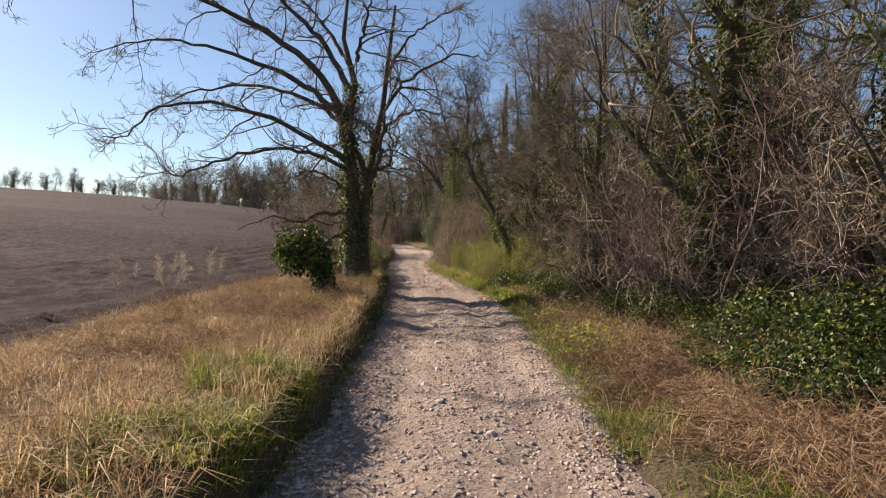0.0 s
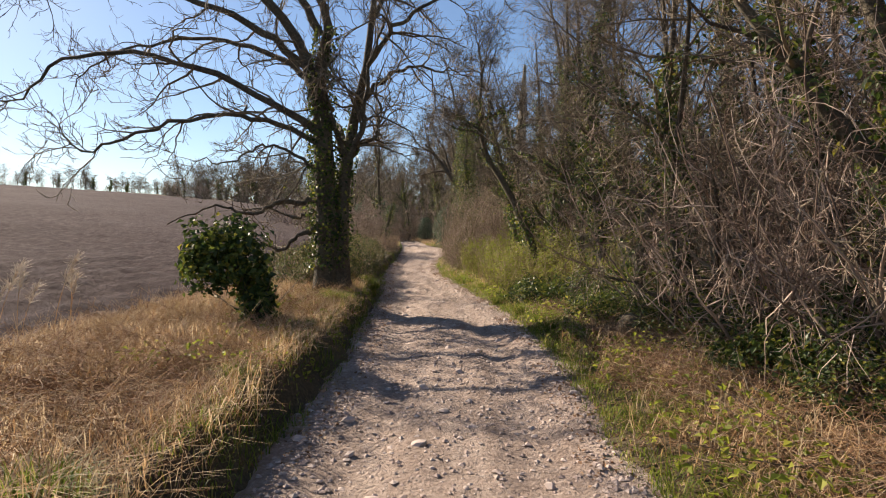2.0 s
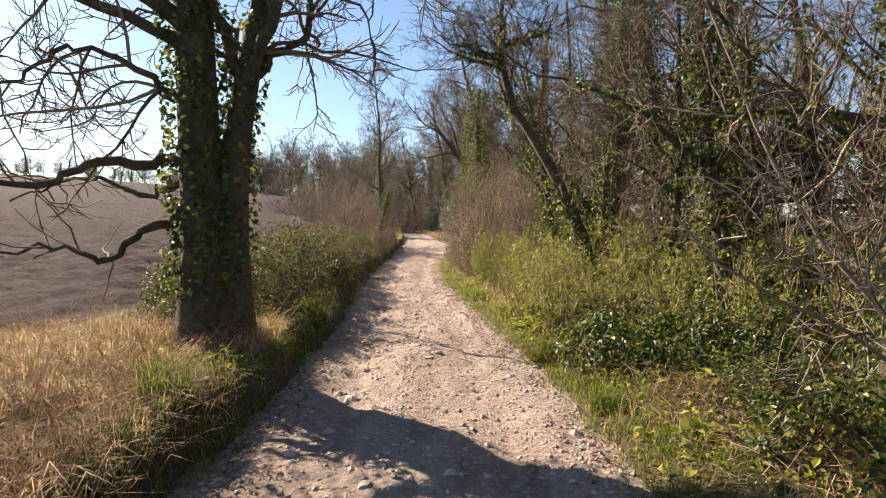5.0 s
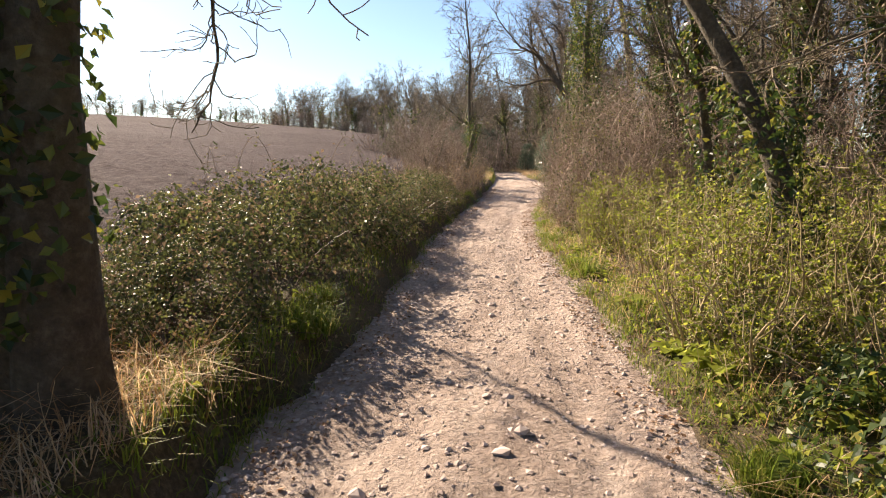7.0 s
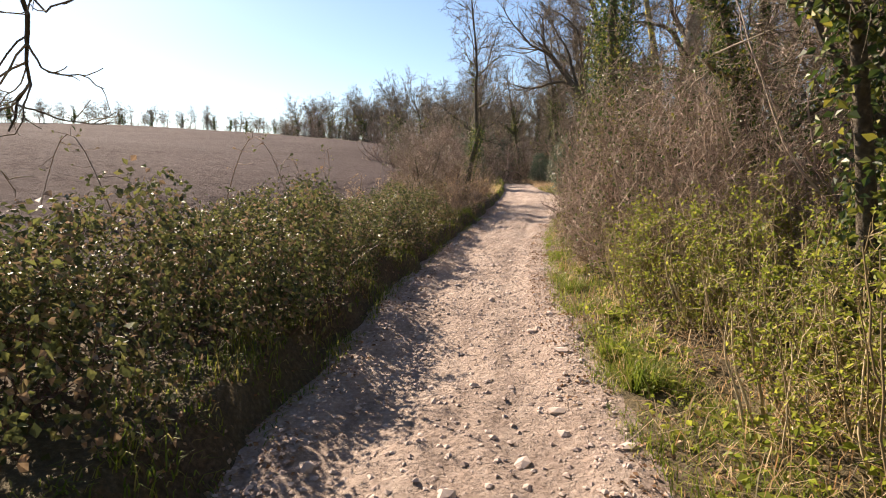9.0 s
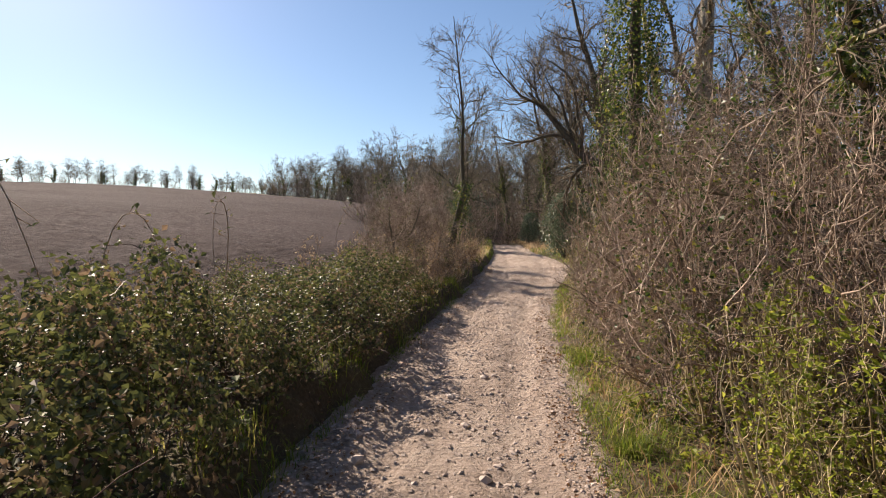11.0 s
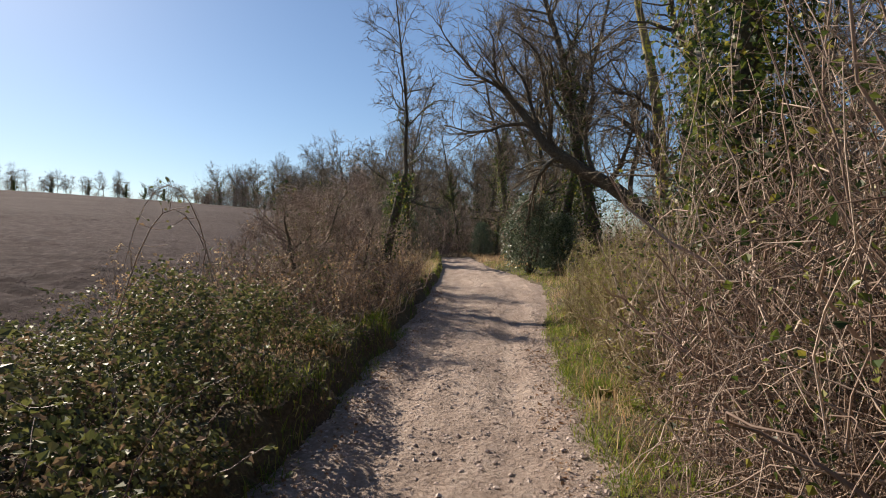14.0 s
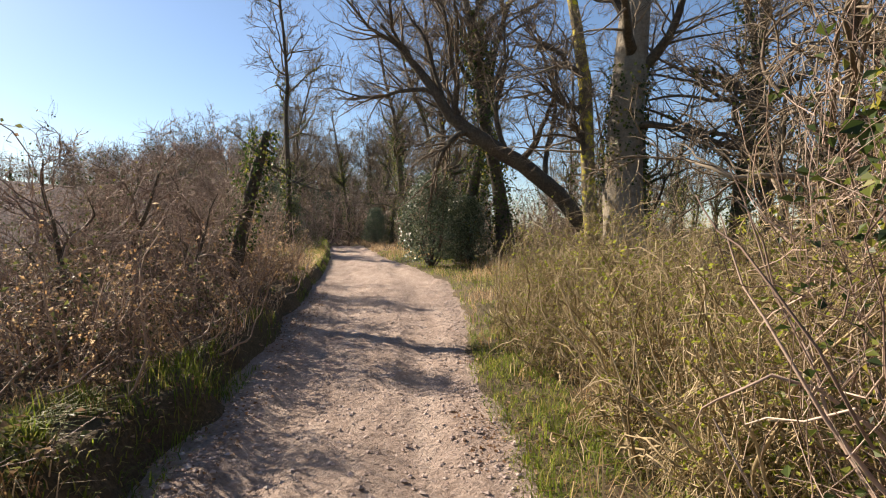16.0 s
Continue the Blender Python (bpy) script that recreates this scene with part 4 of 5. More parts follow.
for x, y, s in ((3.4, 4.4, 0.65), (3.7, 6.2, 0.75), (3.4, 7.9, 0.6), (3.6, 9.6, 0.7), (3.0, 11.6, 0.55), (2.6, 13.6, 0.5), (2.5, 15.4, 0.5), (1.9, 17.9, 0.4), (4.6, 6.6, 0.9), (4.6, 9.2, 0.9)):
    again(under, x, y, rng.uniform(0, 360), s)

low_ivy = put(bramble(304, 2.0, 1.7, 0.34, 2400, "low spread of dark glossy ivy in the verge", M_IVY, 20, 0.062), 2.1, 15.2)
for x, y, s in ((2.0, 16.7, 0.6), (2.9, 15.0, 0.8), (2.6, 12.4, 0.8), (1.6, 17.9, 0.5), (3.2, 4.9, 0.8), (3.4, 8.6, 0.9)):
    again(low_ivy, x, y, rng.uniform(0, 360), s)

# arching rose canes above the brambles
def arch_cane(seed, reach, height):
    r = np.random.default_rng(seed)
    ob = thing("arching_cane", "long arching thorny cane above the brambles", "cane", "arching canes")
    t = np.linspace(0, 1, 12)
    P = np.stack((reach * t, 0.1 * np.sin(5 * t), height * np.sin(math.pi * 0.8 * t) / 0.95), -1)[None]
    stem = part("cane", mesh_of("cane", *tubes(P, taper(0.007, 0.003, 12), 5)), M_TWIG_RED, ob)
    st, d, rr, s = shoots(r, P, taper(0.007, 0.003, 12), 14, 0.3, 1.0, 40, 80)
    T = strands(r, st, d, r.uniform(0.05, 0.18, len(s)), 3, 0.2, 0)
    part("twig_spray", mesh_of("twig_spray", *tubes(T, taper(np.full(len(s), 0.003), 0.0015, 3), 3)), M_TWIG_RED, stem)["kind"] = "stuff"
    part("foliage", mesh_of("foliage", *leaves(r, T[:, -1], 0.05, None, 0.7), False), M_BRAMBLE, stem)
    return ob


cane = put(arch_cane(241, 0.9, 1.5), -3.9, 21.4, 20)
for x, y, turn, s in ((-3.6, 20.2, 200, 0.95), (-3.7, 22.6, 100, 0.9), (-4.1, 24.6, 310, 1.0), (-3.5, 18.6, 160, 0.85), (-4.0, 27.9, 30, 0.9), (-4.3, 30.2, 250, 1.1), (-4.6, 31.6, 80, 1.25)):
    again(cane, x, y, turn, s)

# ---- where the track bends ----
def old_oak():
    """A broad oak: two stems, one of them yellow with lichen, and heavy limbs."""
    r = np.random.default_rng(251)
    tree = thing("oak_tree", "old bare oak with a yellow-lichened stem and heavy limbs", "tree")
    A = np.array([[(0, 0, -0.2), (0, 0, 0.8), (-0.02, 0, 2.0), (0.0, 0, 3.4), (0.06, 0, 4.8), (0.2, 0, 6.5), (0.35, 0, 9.0), (0.5, 0, 12.0)]])
    B = np.array([[(-0.75, -0.1, -0.2), (-0.88, -0.1, 1.0), (-0.98, -0.1, 2.2), (-1.02, -0.1, 3.4), (-1.10, -0.1, 4.6), (-1.30, -0.1, 6.0), (-1.7, -0.1, 8.0), (-2.0, -0.1, 10.0)]])
    RA = np.array([[0.75, 0.55, 0.47, 0.44, 0.43, 0.36, 0.26, 0.1]])
    RB = np.array([[0.26, 0.20, 0.175, 0.165, 0.16, 0.14, 0.1, 0.04]])
    part("trunk", mesh_of("trunk", *tubes(A, RA, 16, r, 0.06)), M_PALE, tree)
    part("trunk", mesh_of("trunk", *tubes(B, RB, 10, r, 0.06)), M_LICHEN, tree, "stem yellow with lichen")
    spec = [((-1.0, -0.1, 2.7), (-0.35, -0.1, 1.0), 1.4, 0.11, 0.0), ((-1.25, -0.1, 4.05), (-1, 0, 0.05), 1.4, 0.09, 0.0), ((-1.1, -0.1, 4.8), (-1, -0.2, 0.6), 3.6, 0.09, 0.02),
            ((0.1, 0, 4.6), (0.9, -0.5, 0.8), 4.5, 0.18, 0.0), ((0.1, 0, 5.2), (-0.5, -0.8, 0.8), 4.5, 0.16, 0.0), ((0.2, 0, 6.2), (-0.9, 0.3, 0.8), 4.8, 0.15, 0.0), ((0.25, 0, 6.8), (0.7, 0.6, 1), 4.6, 0.14, 0.0),
            ((0.1, -0.2, 3.6), (0.9, -0.9, 0.3), 4.2, 0.10, -0.01), ((0.3, 0, 7.6), (-0.3, -0.7, 1), 4.2, 0.12, 0.0)]
    ls, rs = [], []
    for st, way, length, rad, rise in spec:
        L = strands(r, [st], [way], [length], 10, 0.2, rise)
        LR = taper(rad, 0.02, 10, 0.8)
        ls.append(L)
        rs.append(LR)
        part("limb", mesh_of("limb", *tubes(L, LR, 8, r, 0.05)), M_BARK, tree)
    L, LR = np.concatenate(ls), np.concatenate(rs)
    st, d, rr, s = shoots(r, L, LR, 18, 0.15, 1.0, 25, 65)
    Bp = strands(r, st, d, (2.5 - 1.2 * s) * r.uniform(0.5, 1.2, len(s)), 7, 0.22, 0.02)
    BR = taper(np.minimum(rr * 0.6, 0.035), 0.007, 7)
    st, d, rr, s = shoots(r, Bp, BR, 7, 0.15, 1.0, 25, 60)
    T = strands(r, st, d, r.uniform(0.25, 0.9, len(s)), 4, 0.22, 0.02)
    TR = taper(np.full(len(s), 0.009), 0.004, 4)
    st, d, rr, s = shoots(r, T, TR, 3, 0.2, 1.0, 25, 60)
    S = strands(r, st, d, r.uniform(0.1, 0.35, len(s)), 3, 0.2, 0.02)
    part("crown", mesh_of("crown", *joined([tubes(Bp, BR, 4), tubes(T, TR, 3), tubes(S, taper(np.full(len(s), 0.005), 0.003, 3), 3)])), M_TWIG, tree, "bare twisted branches")
    part("ivy", mesh_of("ivy", *ivy_on(r, A, RA, 900, 0.1, 0.3, 0.6, 0.1), False), M_IVY, tree, "patches of ivy")
    return tree


put(old_oak(), 4.15, 42.2)


def slanting_tree():
    """A heavy trunk that slants over the verge towards the track."""
    r = np.random.default_rng(252)
    tree = thing("slanting_oak", "bare oak with a thick trunk slanting towards the track", "tree")
    A = np.array([[(5.2, 0, -0.3), (4.5, 0, 1.1), (3.45, 0, 2.4), (2.3, 0, 3.3), (1.5, 0, 3.75), (0.65, 0, 4.3), (0.0, 0, 4.75), (-0.5, 0, 5.5), (-1.2, 0, 6.4), (-2.2, 0, 7.6)]])
    RA = np.array([[0.36, 0.27, 0.25, 0.24, 0.24, 0.22, 0.18, 0.14, 0.10, 0.05]])
    part("trunk", mesh_of("trunk", *tubes(A, RA, 12, r, 0.07)), M_BARK, tree)
    spec = [((0.6, 0, 4.3), (-1, -0.3, 0.25), 3.8, 0.11, 0.02), ((1.4, 0, 3.8), (-0.5, 0.3, 1), 4.6, 0.13, 0.01), ((0.1, 0, 4.7), (0.25, -0.4, 1), 5.0, 0.12, 0.01), ((2.2, 0, 3.4), (0.2, -0.3, 1), 5.0, 0.11, 0.01),
            ((-0.5, 0, 5.5), (-0.9, 0.3, 0.6), 3.6, 0.09, 0.02), ((-0.2, 0, 5.0), (-0.3, 0.3, 1), 4.8, 0.10, 0.02), ((-1.2, 0, 6.4), (-0.4, -0.4, 1), 3.6, 0.07, 0.02), ((1.0, 0, 4.0), (-1.0, 0.4, 0.05), 3.6, 0.08, 0.02),
            ((1.8, 0, 3.6), (-0.8, -0.2, 1), 5.2, 0.10, 0.03), ((3.0, 0, 2.8), (-0.1, 0.3, 1), 5.6, 0.10, 0.02), ((-1.6, 0, 6.9), (-1, 0.2, 0.5), 3.4, 0.07, 0.02), ((0.4, 0, 4.5), (-0.7, 0.1, 0.8), 5.4, 0.09, 0.04)]
    ls, rs = [], []
    for st, way, length, rad, rise in spec:
        L = strands(r, [st], [way], [length], 10, 0.2, rise)
        LR = taper(rad, 0.02, 10, 0.8)
        ls.append(L)
        rs.append(LR)
        part("limb", mesh_of("limb", *tubes(L, LR, 8, r, 0.05)), M_BARK, tree)
    L, LR = np.concatenate(ls), np.concatenate(rs)
    st, d, rr, s = shoots(r, L, LR, 18, 0.12, 1.0, 25, 65)
    Bp = strands(r, st, d, (2.4 - 1.2 * s) * r.uniform(0.5, 1.2, len(s)), 7, 0.22, 0.02)
    BR = taper(np.minimum(rr * 0.6, 0.035), 0.007, 7)
    st, d, rr, s = shoots(r, Bp, BR, 7, 0.15, 1.0, 25, 60)
    T = strands(r, st, d, r.uniform(0.25, 0.9, len(s)), 4, 0.22, 0.02)
    TR = taper(np.full(len(s), 0.009), 0.004, 4)
    st, d, rr, s = shoots(r, T, TR, 3, 0.2, 1.0, 25, 60)
    S = strands(r, st, d, r.uniform(0.1, 0.35, len(s)), 3, 0.2, 0.02)
    part("crown", mesh_of("crown", *joined([tubes(Bp, BR, 4), tubes(T, TR, 3), tubes(S, taper(np.full(len(s), 0.005), 0.003, 3), 3)])), M_TWIG, tree, "bare twisted branches")
    return tree


put(slanting_tree(), 0, 46)
mast = put(bare_tree("tall_tree", "tall bare tree with an ivy-clad trunk by the bend", 253, 14, 0.27, (0.0, 0), 20, 0.28, 0.30, 7, 6, 2, 1.7, ivy=1900, ivy_top=0.55, ivy_size=0.1, wander=0.16), 0.75, 48.6)
tall = put(bare_tree("tall_ash", "tall slim bare ash in the hedge line", 254, 15, 0.17, (0, 0), 24, 0.14, 0.24, 7, 5, 2, 1.8, ivy=900, ivy_top=0.3, ivy_size=0.1), -6.9, 55)
for x, y, p, turn, s in ((2.0, 47.6, mast, 160, 1.12), (0.3, 50.4, tall, 200, 1.0), (-1.2, 58, mast, 200, 0.9), (1.4, 64, tall, 20, 0.9), (-9.6, 70, tall, 150, 1.1), (-10.5, 61, tall, 80, 0.6), (-8.6, 66, tall, 10, 0.65), (-3.4, 76, mast, 300, 1.0),
                         (-12.5, 74, tall, 220, 0.7), (-2.4, 69, tall, 90, 0.8), (0.2, 54, tall, 250, 0.9), (6.6, 46.5, tall, 170, 0.8), (8.2, 44, mast, 250, 0.8)):
    again(p, x, y, turn, s)


def holly(seed, n=7600):
    """A dense evergreen bush: short stem, upright boughs, many dark leaves."""
    r = np.random.default_rng(seed)
    ob = thing("holly_bush", "dense dark evergreen holly beside the track", "shrub")
    P = strands(r, np.zeros((14, 3)) + (0, 0, -0.1), np.stack((r.normal(0, 0.4, 14), r.normal(0, 0.4, 14), np.ones(14)), 1), r.uniform(1.6, 3.0, 14), 8, 0.08, 0.05)
    part("stem_mass", mesh_of("stem_mass", *tubes(P, taper(np.full(14, 0.035), 0.008, 8), 6)), M_BARK, ob)["kind"] = "stuff"
    h = r.uniform(0.05, 1, n) ** 0.8
    a = r.uniform(0, 2 * math.pi, n)
    lump = 0.30 + 0.75 * lattice(a * 1.3 + seed, h * 4, 61) + 0.55 * lattice(a * 3.5 + seed, h * 11, 62)
    q = 1.0 * np.sqrt(1 - (h - 0.25) ** 2 * 1.6).clip(0.05) * lump * (1 - 0.5 * r.uniform(0, 1, n) ** 2)
    out = np.stack((np.cos(a), np.sin(a), np.zeros(n)), 1)
    part("foliage", mesh_of("foliage", *leaves(r, out * q[:, None] + UP * (h * 3.0)[:, None] + r.normal(0, 0.09, (n, 3)), 0.085, out * 0.8 + UP * 0.4, 0.5), False), M_HOLLY, ob)
    return ob


hb = put(holly(261), -0.55, 47.2)
again(hb, 0.6, 47.8, 90, 0.9, 0.75)
again(hb, -7.4, 57, 40, 0.9, 0.9)
again(hb, -9.8, 64, 200, 1.2, 1.2)

# evergreen and twiggy growth that closes the far end of the track
for x, y, s in ((-8.4, 82, 1.5), (-14.5, 79, 1.2), (-3.4, 68.5, 0.9), (-11, 88, 1.7), (-1.6, 80, 1.3)):
    again(hb, x, y, 77 * y, s, s * 0.95)
for i in range(64):
    y = rng.uniform(70, 92)
    again(loose[i % 2], np.interp(y, (72, 92), (-8, -13)) + rng.uniform(-10, 12), y, rng.uniform(0, 360), rng.uniform(1.4, 2.4))
for i in range(9):
    again(mast if i % 2 else tall, -14 + 2.6 * i, 78 + 5 * ((i * 7) % 3), 40 * i, 0.75 + 0.05 * (i % 4))

# distant trees
far = [bare_tree("hedgerow_tree", "small bare tree on the far field edge", 401, 9, 0.11, (0.02, 0), 26, 0.14, 0.36, 6, 5, 0, 2.0, group="trees on the ridge", own=1, points=3),
       bare_tree("hedgerow_tree", "small ivy-dark tree on the far field edge", 402, 8, 0.11, (-0.05, 0), 20, 0.16, 0.38, 5, 4, 0, 3.5, ivy=160, ivy_top=0.85, group="trees on the ridge", own=1, points=3, ivy_size=0.5),
       bare_tree("far_tree", "tall bare tree of the far wood", 403, 15, 0.2, (0, 0), 24, 0.12, 0.42, 5, 5, 0, 4.6, ivy=90, ivy_top=0.5, group="trees of the far wood", own=1, points=3, ivy_size=0.6)]
put(far[0], -121, 60)
put(far[1], -121, 66)
put(far[2], -70, 205)
for i in range(200):
    s = rng.uniform(0.55, 0.95)
    again(far[i % 7 == 3], -121 + rng.uniform(-5, 5), 40 + i * 1.45 + rng.uniform(-1.8, 1.8), rng.uniform(0, 360), s, s * rng.uniform(0.75, 1.0), 0.4 * s)
for i in range(70):
    again(loose[i % 2], -121 + rng.uniform(-3, 3), 40 + i * 4.1 + rng.uniform(-2, 2), rng.uniform(0, 360), rng.uniform(0.7, 1.5))
for i in range(95):
    x = -100 + 112 * rng.uniform(0, 1)
    again(far[2], x, 130 - 0.7 * x + 40 * rng.uniform(0, 1) ** 1.5, rng.uniform(0, 360), rng.uniform(0.75, 1.1), rng.uniform(0.65, 1.1))
for i in range(30):
    y = rng.uniform(80, 130)
    again(far[2], np.interp(y, (80, 130), (-9, -38)) + rng.uniform(-3, 3) + (i % 3) * 9, y, rng.uniform(0, 360), rng.uniform(0.55, 0.95))

for i in range(46):
    x = -100 + 105 * rng.uniform(0, 1)
    again(loose[i % 2], x, 128 - 0.7 * x + 5 * rng.uniform(0, 1), rng.uniform(0, 360), rng.uniform(2.2, 3.6))
for i in range(22):
    y = rng.uniform(76, 104)
    again(loose[i % 2], left_edge(y) + rng.uniform(-14, 12), y, rng.uniform(0, 360), rng.uniform(1.4, 2.3))


# ---- verge plants ----
def scatter(r, n, y0, y1, side, d0, d1, power=1.0):
    y = r.uniform(y0, y1, n)
    d = d0 + (d1 - d0) * r.uniform(0, 1, n) ** power
    x = left_edge(y) - d if side < 0 else right_edge(y) + d
    return x, y


def grass(name, label, seed, n, y0, y1, side, d0, d1, height, bend, width, material, clump=0.0, power=1.0, scale=1.6):
    r = np.random.default_rng(seed)
    x, y = scatter(r, n, y0, y1, side, d0, d1, power)
    tuft = lattice(x * scale, y * scale, seed)
    keep = tuft > clump
    x, y, tuft = x[keep], y[keep], tuft[keep]
    at = np.stack((x, y, surface_z(x, y) - 0.02), 1)
    return tagged(part(name, mesh_of(name, *blades(r, at, height * (0.5 + tuft), bend, width)), material), label, "grass", kind="stuff")


def litter(name, label, seed, n, y0, y1, side, d0, d1, length, lift, radius, material, clump=0.0, category="dead stems"):
    """Fallen stalks in a tangle."""
    r = np.random.default_rng(seed)
    x, y = scatter(r, n, y0, y1, side, d0, d1)
    keep = lattice(x * 1.2, y * 1.2, seed) > clump
    x, y = x[keep], y[keep]
    a = r.uniform(0, 2 * math.pi, len(x))
    way = np.stack((np.cos(a), np.sin(a), r.uniform(0.0, lift, len(x))), 1)
    at = np.stack((x, y, ground_z(x, y) + r.uniform(-0.02, 0.12, len(x))), 1)
    P = strands(r, at, way, length * r.uniform(0.4, 1.3, len(x)), 6, 0.16, -0.07)
    P[:, :, 2] = np.maximum(P[:, :, 2], ground_z(P[:, :, 0], P[:, :, 1]) + 0.005)
    return tagged(part(name, mesh_of(name, *tubes(P, taper(np.full(len(x), radius), radius * 0.5, 6), 3)), material), label, category, kind="stuff")


def herbs(name, label, seed, n, y0, y1, side, d0, d1, size, height, material, clump=0.0, category="weeds"):
    """Low leafy weeds: leaves at small heights."""
    r = np.random.default_rng(seed)
    x, y = scatter(r, n, y0, y1, side, d0, d1)
    t = lattice(x * 1.9, y * 1.9, seed)
    keep = t > clump
    x, y, t = x[keep], y[keep], t[keep]
    at = np.stack((x, y, surface_z(x, y) + height * (t - clump + 0.15) * r.uniform(0.1, 1.2, len(x))), 1)
    return tagged(part(name, mesh_of(name, *leaves(r, at, size, None, 0.55), False), material), label, category, kind="stuff")


grass("dry_grass", "tall straw-coloured dead grass on the bank", 601, 46000, 0.5, 15.5, -1, 0.15, 3.9, 0.23, 1.15, 0.003, M_DRY, 0.18)
litter("dry_stalks", "bleached fallen grass stalks on the bank", 611, 8000, 0.5, 15.5, -1, 0.2, 3.4, 0.36, 1.5, 0.0019, M_DRY)
litter("dead_bracken", "rust-brown broken bracken on the bank", 612, 5000, 2.5, 16.0, -1, 0.3, 3.0, 0.36, 1.2, 0.0024, M_BRACKEN, 0.25)
grass("green_grass", "fresh green grass tufts on the bank", 602, 7000, 0.5, 17.0, -1, 0.0, 0.5, 0.14, 0.9, 0.004, M_GREEN, 0.5)
grass("green_grass", "green grass at the field's edge by the ash", 607, 3500, 11.5, 17.0, -1, 0.5, 2.6, 0.12, 0.9, 0.004, M_GREEN, 0.35)
grass("green_grass", "green and yellowing grass along the wood's edge", 603, 20000, 1.5, 36.0, 1, 0.0, 0.62, 0.115, 1.0, 0.0038, M_GREEN, 0.25, scale=2.4)
grass("dry_grass", "sunlit dead grass at the edge of the wood", 610, 3600, 2.0, 14.0, 1, 0.35, 2.2, 0.2, 1.4, 0.0032, M_DRY, 0.35)
grass("dry_grass", "pale dead grass along the wood's edge", 604, 9000, 1.5, 45.0, 1, 0.1, 1.4, 0.24, 1.3, 0.0032, M_DRY, 0.5)
grass("short_grass", "short worn grass at the track's edge", 615, 24000, 1.5, 34.0, 1, -0.1, 0.75, 0.075, 1.0, 0.0038, M_GREEN, 0.32, 1.0, 3.0)
grass("short_grass", "short worn grass under the bank", 616, 9000, 1.5, 34.0, -1, -0.12, 0.35, 0.07, 1.0, 0.005, M_GREEN, 0.35, 1.0, 3.0)
grass("green_grass", "short green grass beside the bend", 605, 12000, 34.5, 58.0, 1, 0.0, 3.2, 0.14, 0.9, 0.006, M_GREEN, 0.2)
grass("dry_grass", "straw tussocks beside the bend", 608, 7000, 33.0, 48.0, 1, 0.9, 4.0, 0.38, 0.9, 0.005, M_DRY, 0.5)
grass("dry_grass", "green and straw grass on the bank at the bend", 617, 5000, 48.0, 80.0, -1, 0.0, 2.4, 0.24, 0.8, 0.008, M_GREEN, 0.2)
grass("dry_grass", "tall pale grass beyond the bend", 618, 5000, 52.0, 84.0, 1, 0.0, 2.4, 0.3, 0.8, 0.008, M_DRY, 0.3)
grass("green_grass", "thin grass under the brambles and hedge", 606, 12000, 15.0, 58.0, -1, -0.03, 0.6, 0.18, 0.8, 0.004, M_GREEN, 0.45)
grass("dry_grass", "dead grass under the field hedge", 609, 9000, 30.0, 58.0, -1, 0.15, 1.8, 0.24, 1.0, 0.004, M_DRY, 0.42)
litter("dead_bracken", "rust-brown broken bracken at the wood's edge", 613, 7000, 1.0, 14.0, 1, 0.35, 2.6, 0.36, 1.0, 0.0025, M_BRACKEN, 0.28)
litter("fallen_twigs", "fallen twigs on the woodland floor", 614, 2600, 1.0, 30.0, 1, 0.8, 7.0, 0.7, 0.5, 0.004, M_TWIG)
herbs("verge_weeds", "low green nettles and weeds at the wood's edge", 621, 12000, 6.0, 27.0, 1, 0.12, 2.3, 0.055, 0.35, M_SPRING, 0.42)
herbs("ground_ivy", "dark ivy leaves over the woodland floor", 622, 12000, 1.5, 24.0, 1, 1.3, 7.5, 0.06, 0.2, M_IVY, 0.3)
herbs("fallen_leaves", "brown fallen leaves on the woodland floor", 623, 9000, 1.5, 36.0, 1, 0.3, 7.0, 0.06, 0.03, M_BRACKEN, 0.2)
herbs("edge_leaves", "dead leaves and crumbs along the edge of the track", 625, 6000, 1.5, 34.0, 1, -0.35, 0.3, 0.035, 0.015, M_BRACKEN, 0.3, "fallen leaves")
herbs("edge_leaves", "dead leaves and crumbs under the bank", 626, 7000, 1.5, 40.0, -1, -0.4, 0.3, 0.035, 0.015, M_BRACKEN, 0.3, "fallen leaves")
herbs("bank_weeds", "small green weeds on the bank", 624, 3000, 8.0, 17.0, -1, 0.05, 1.4, 0.05, 0.25, M_SPRING, 0.45)


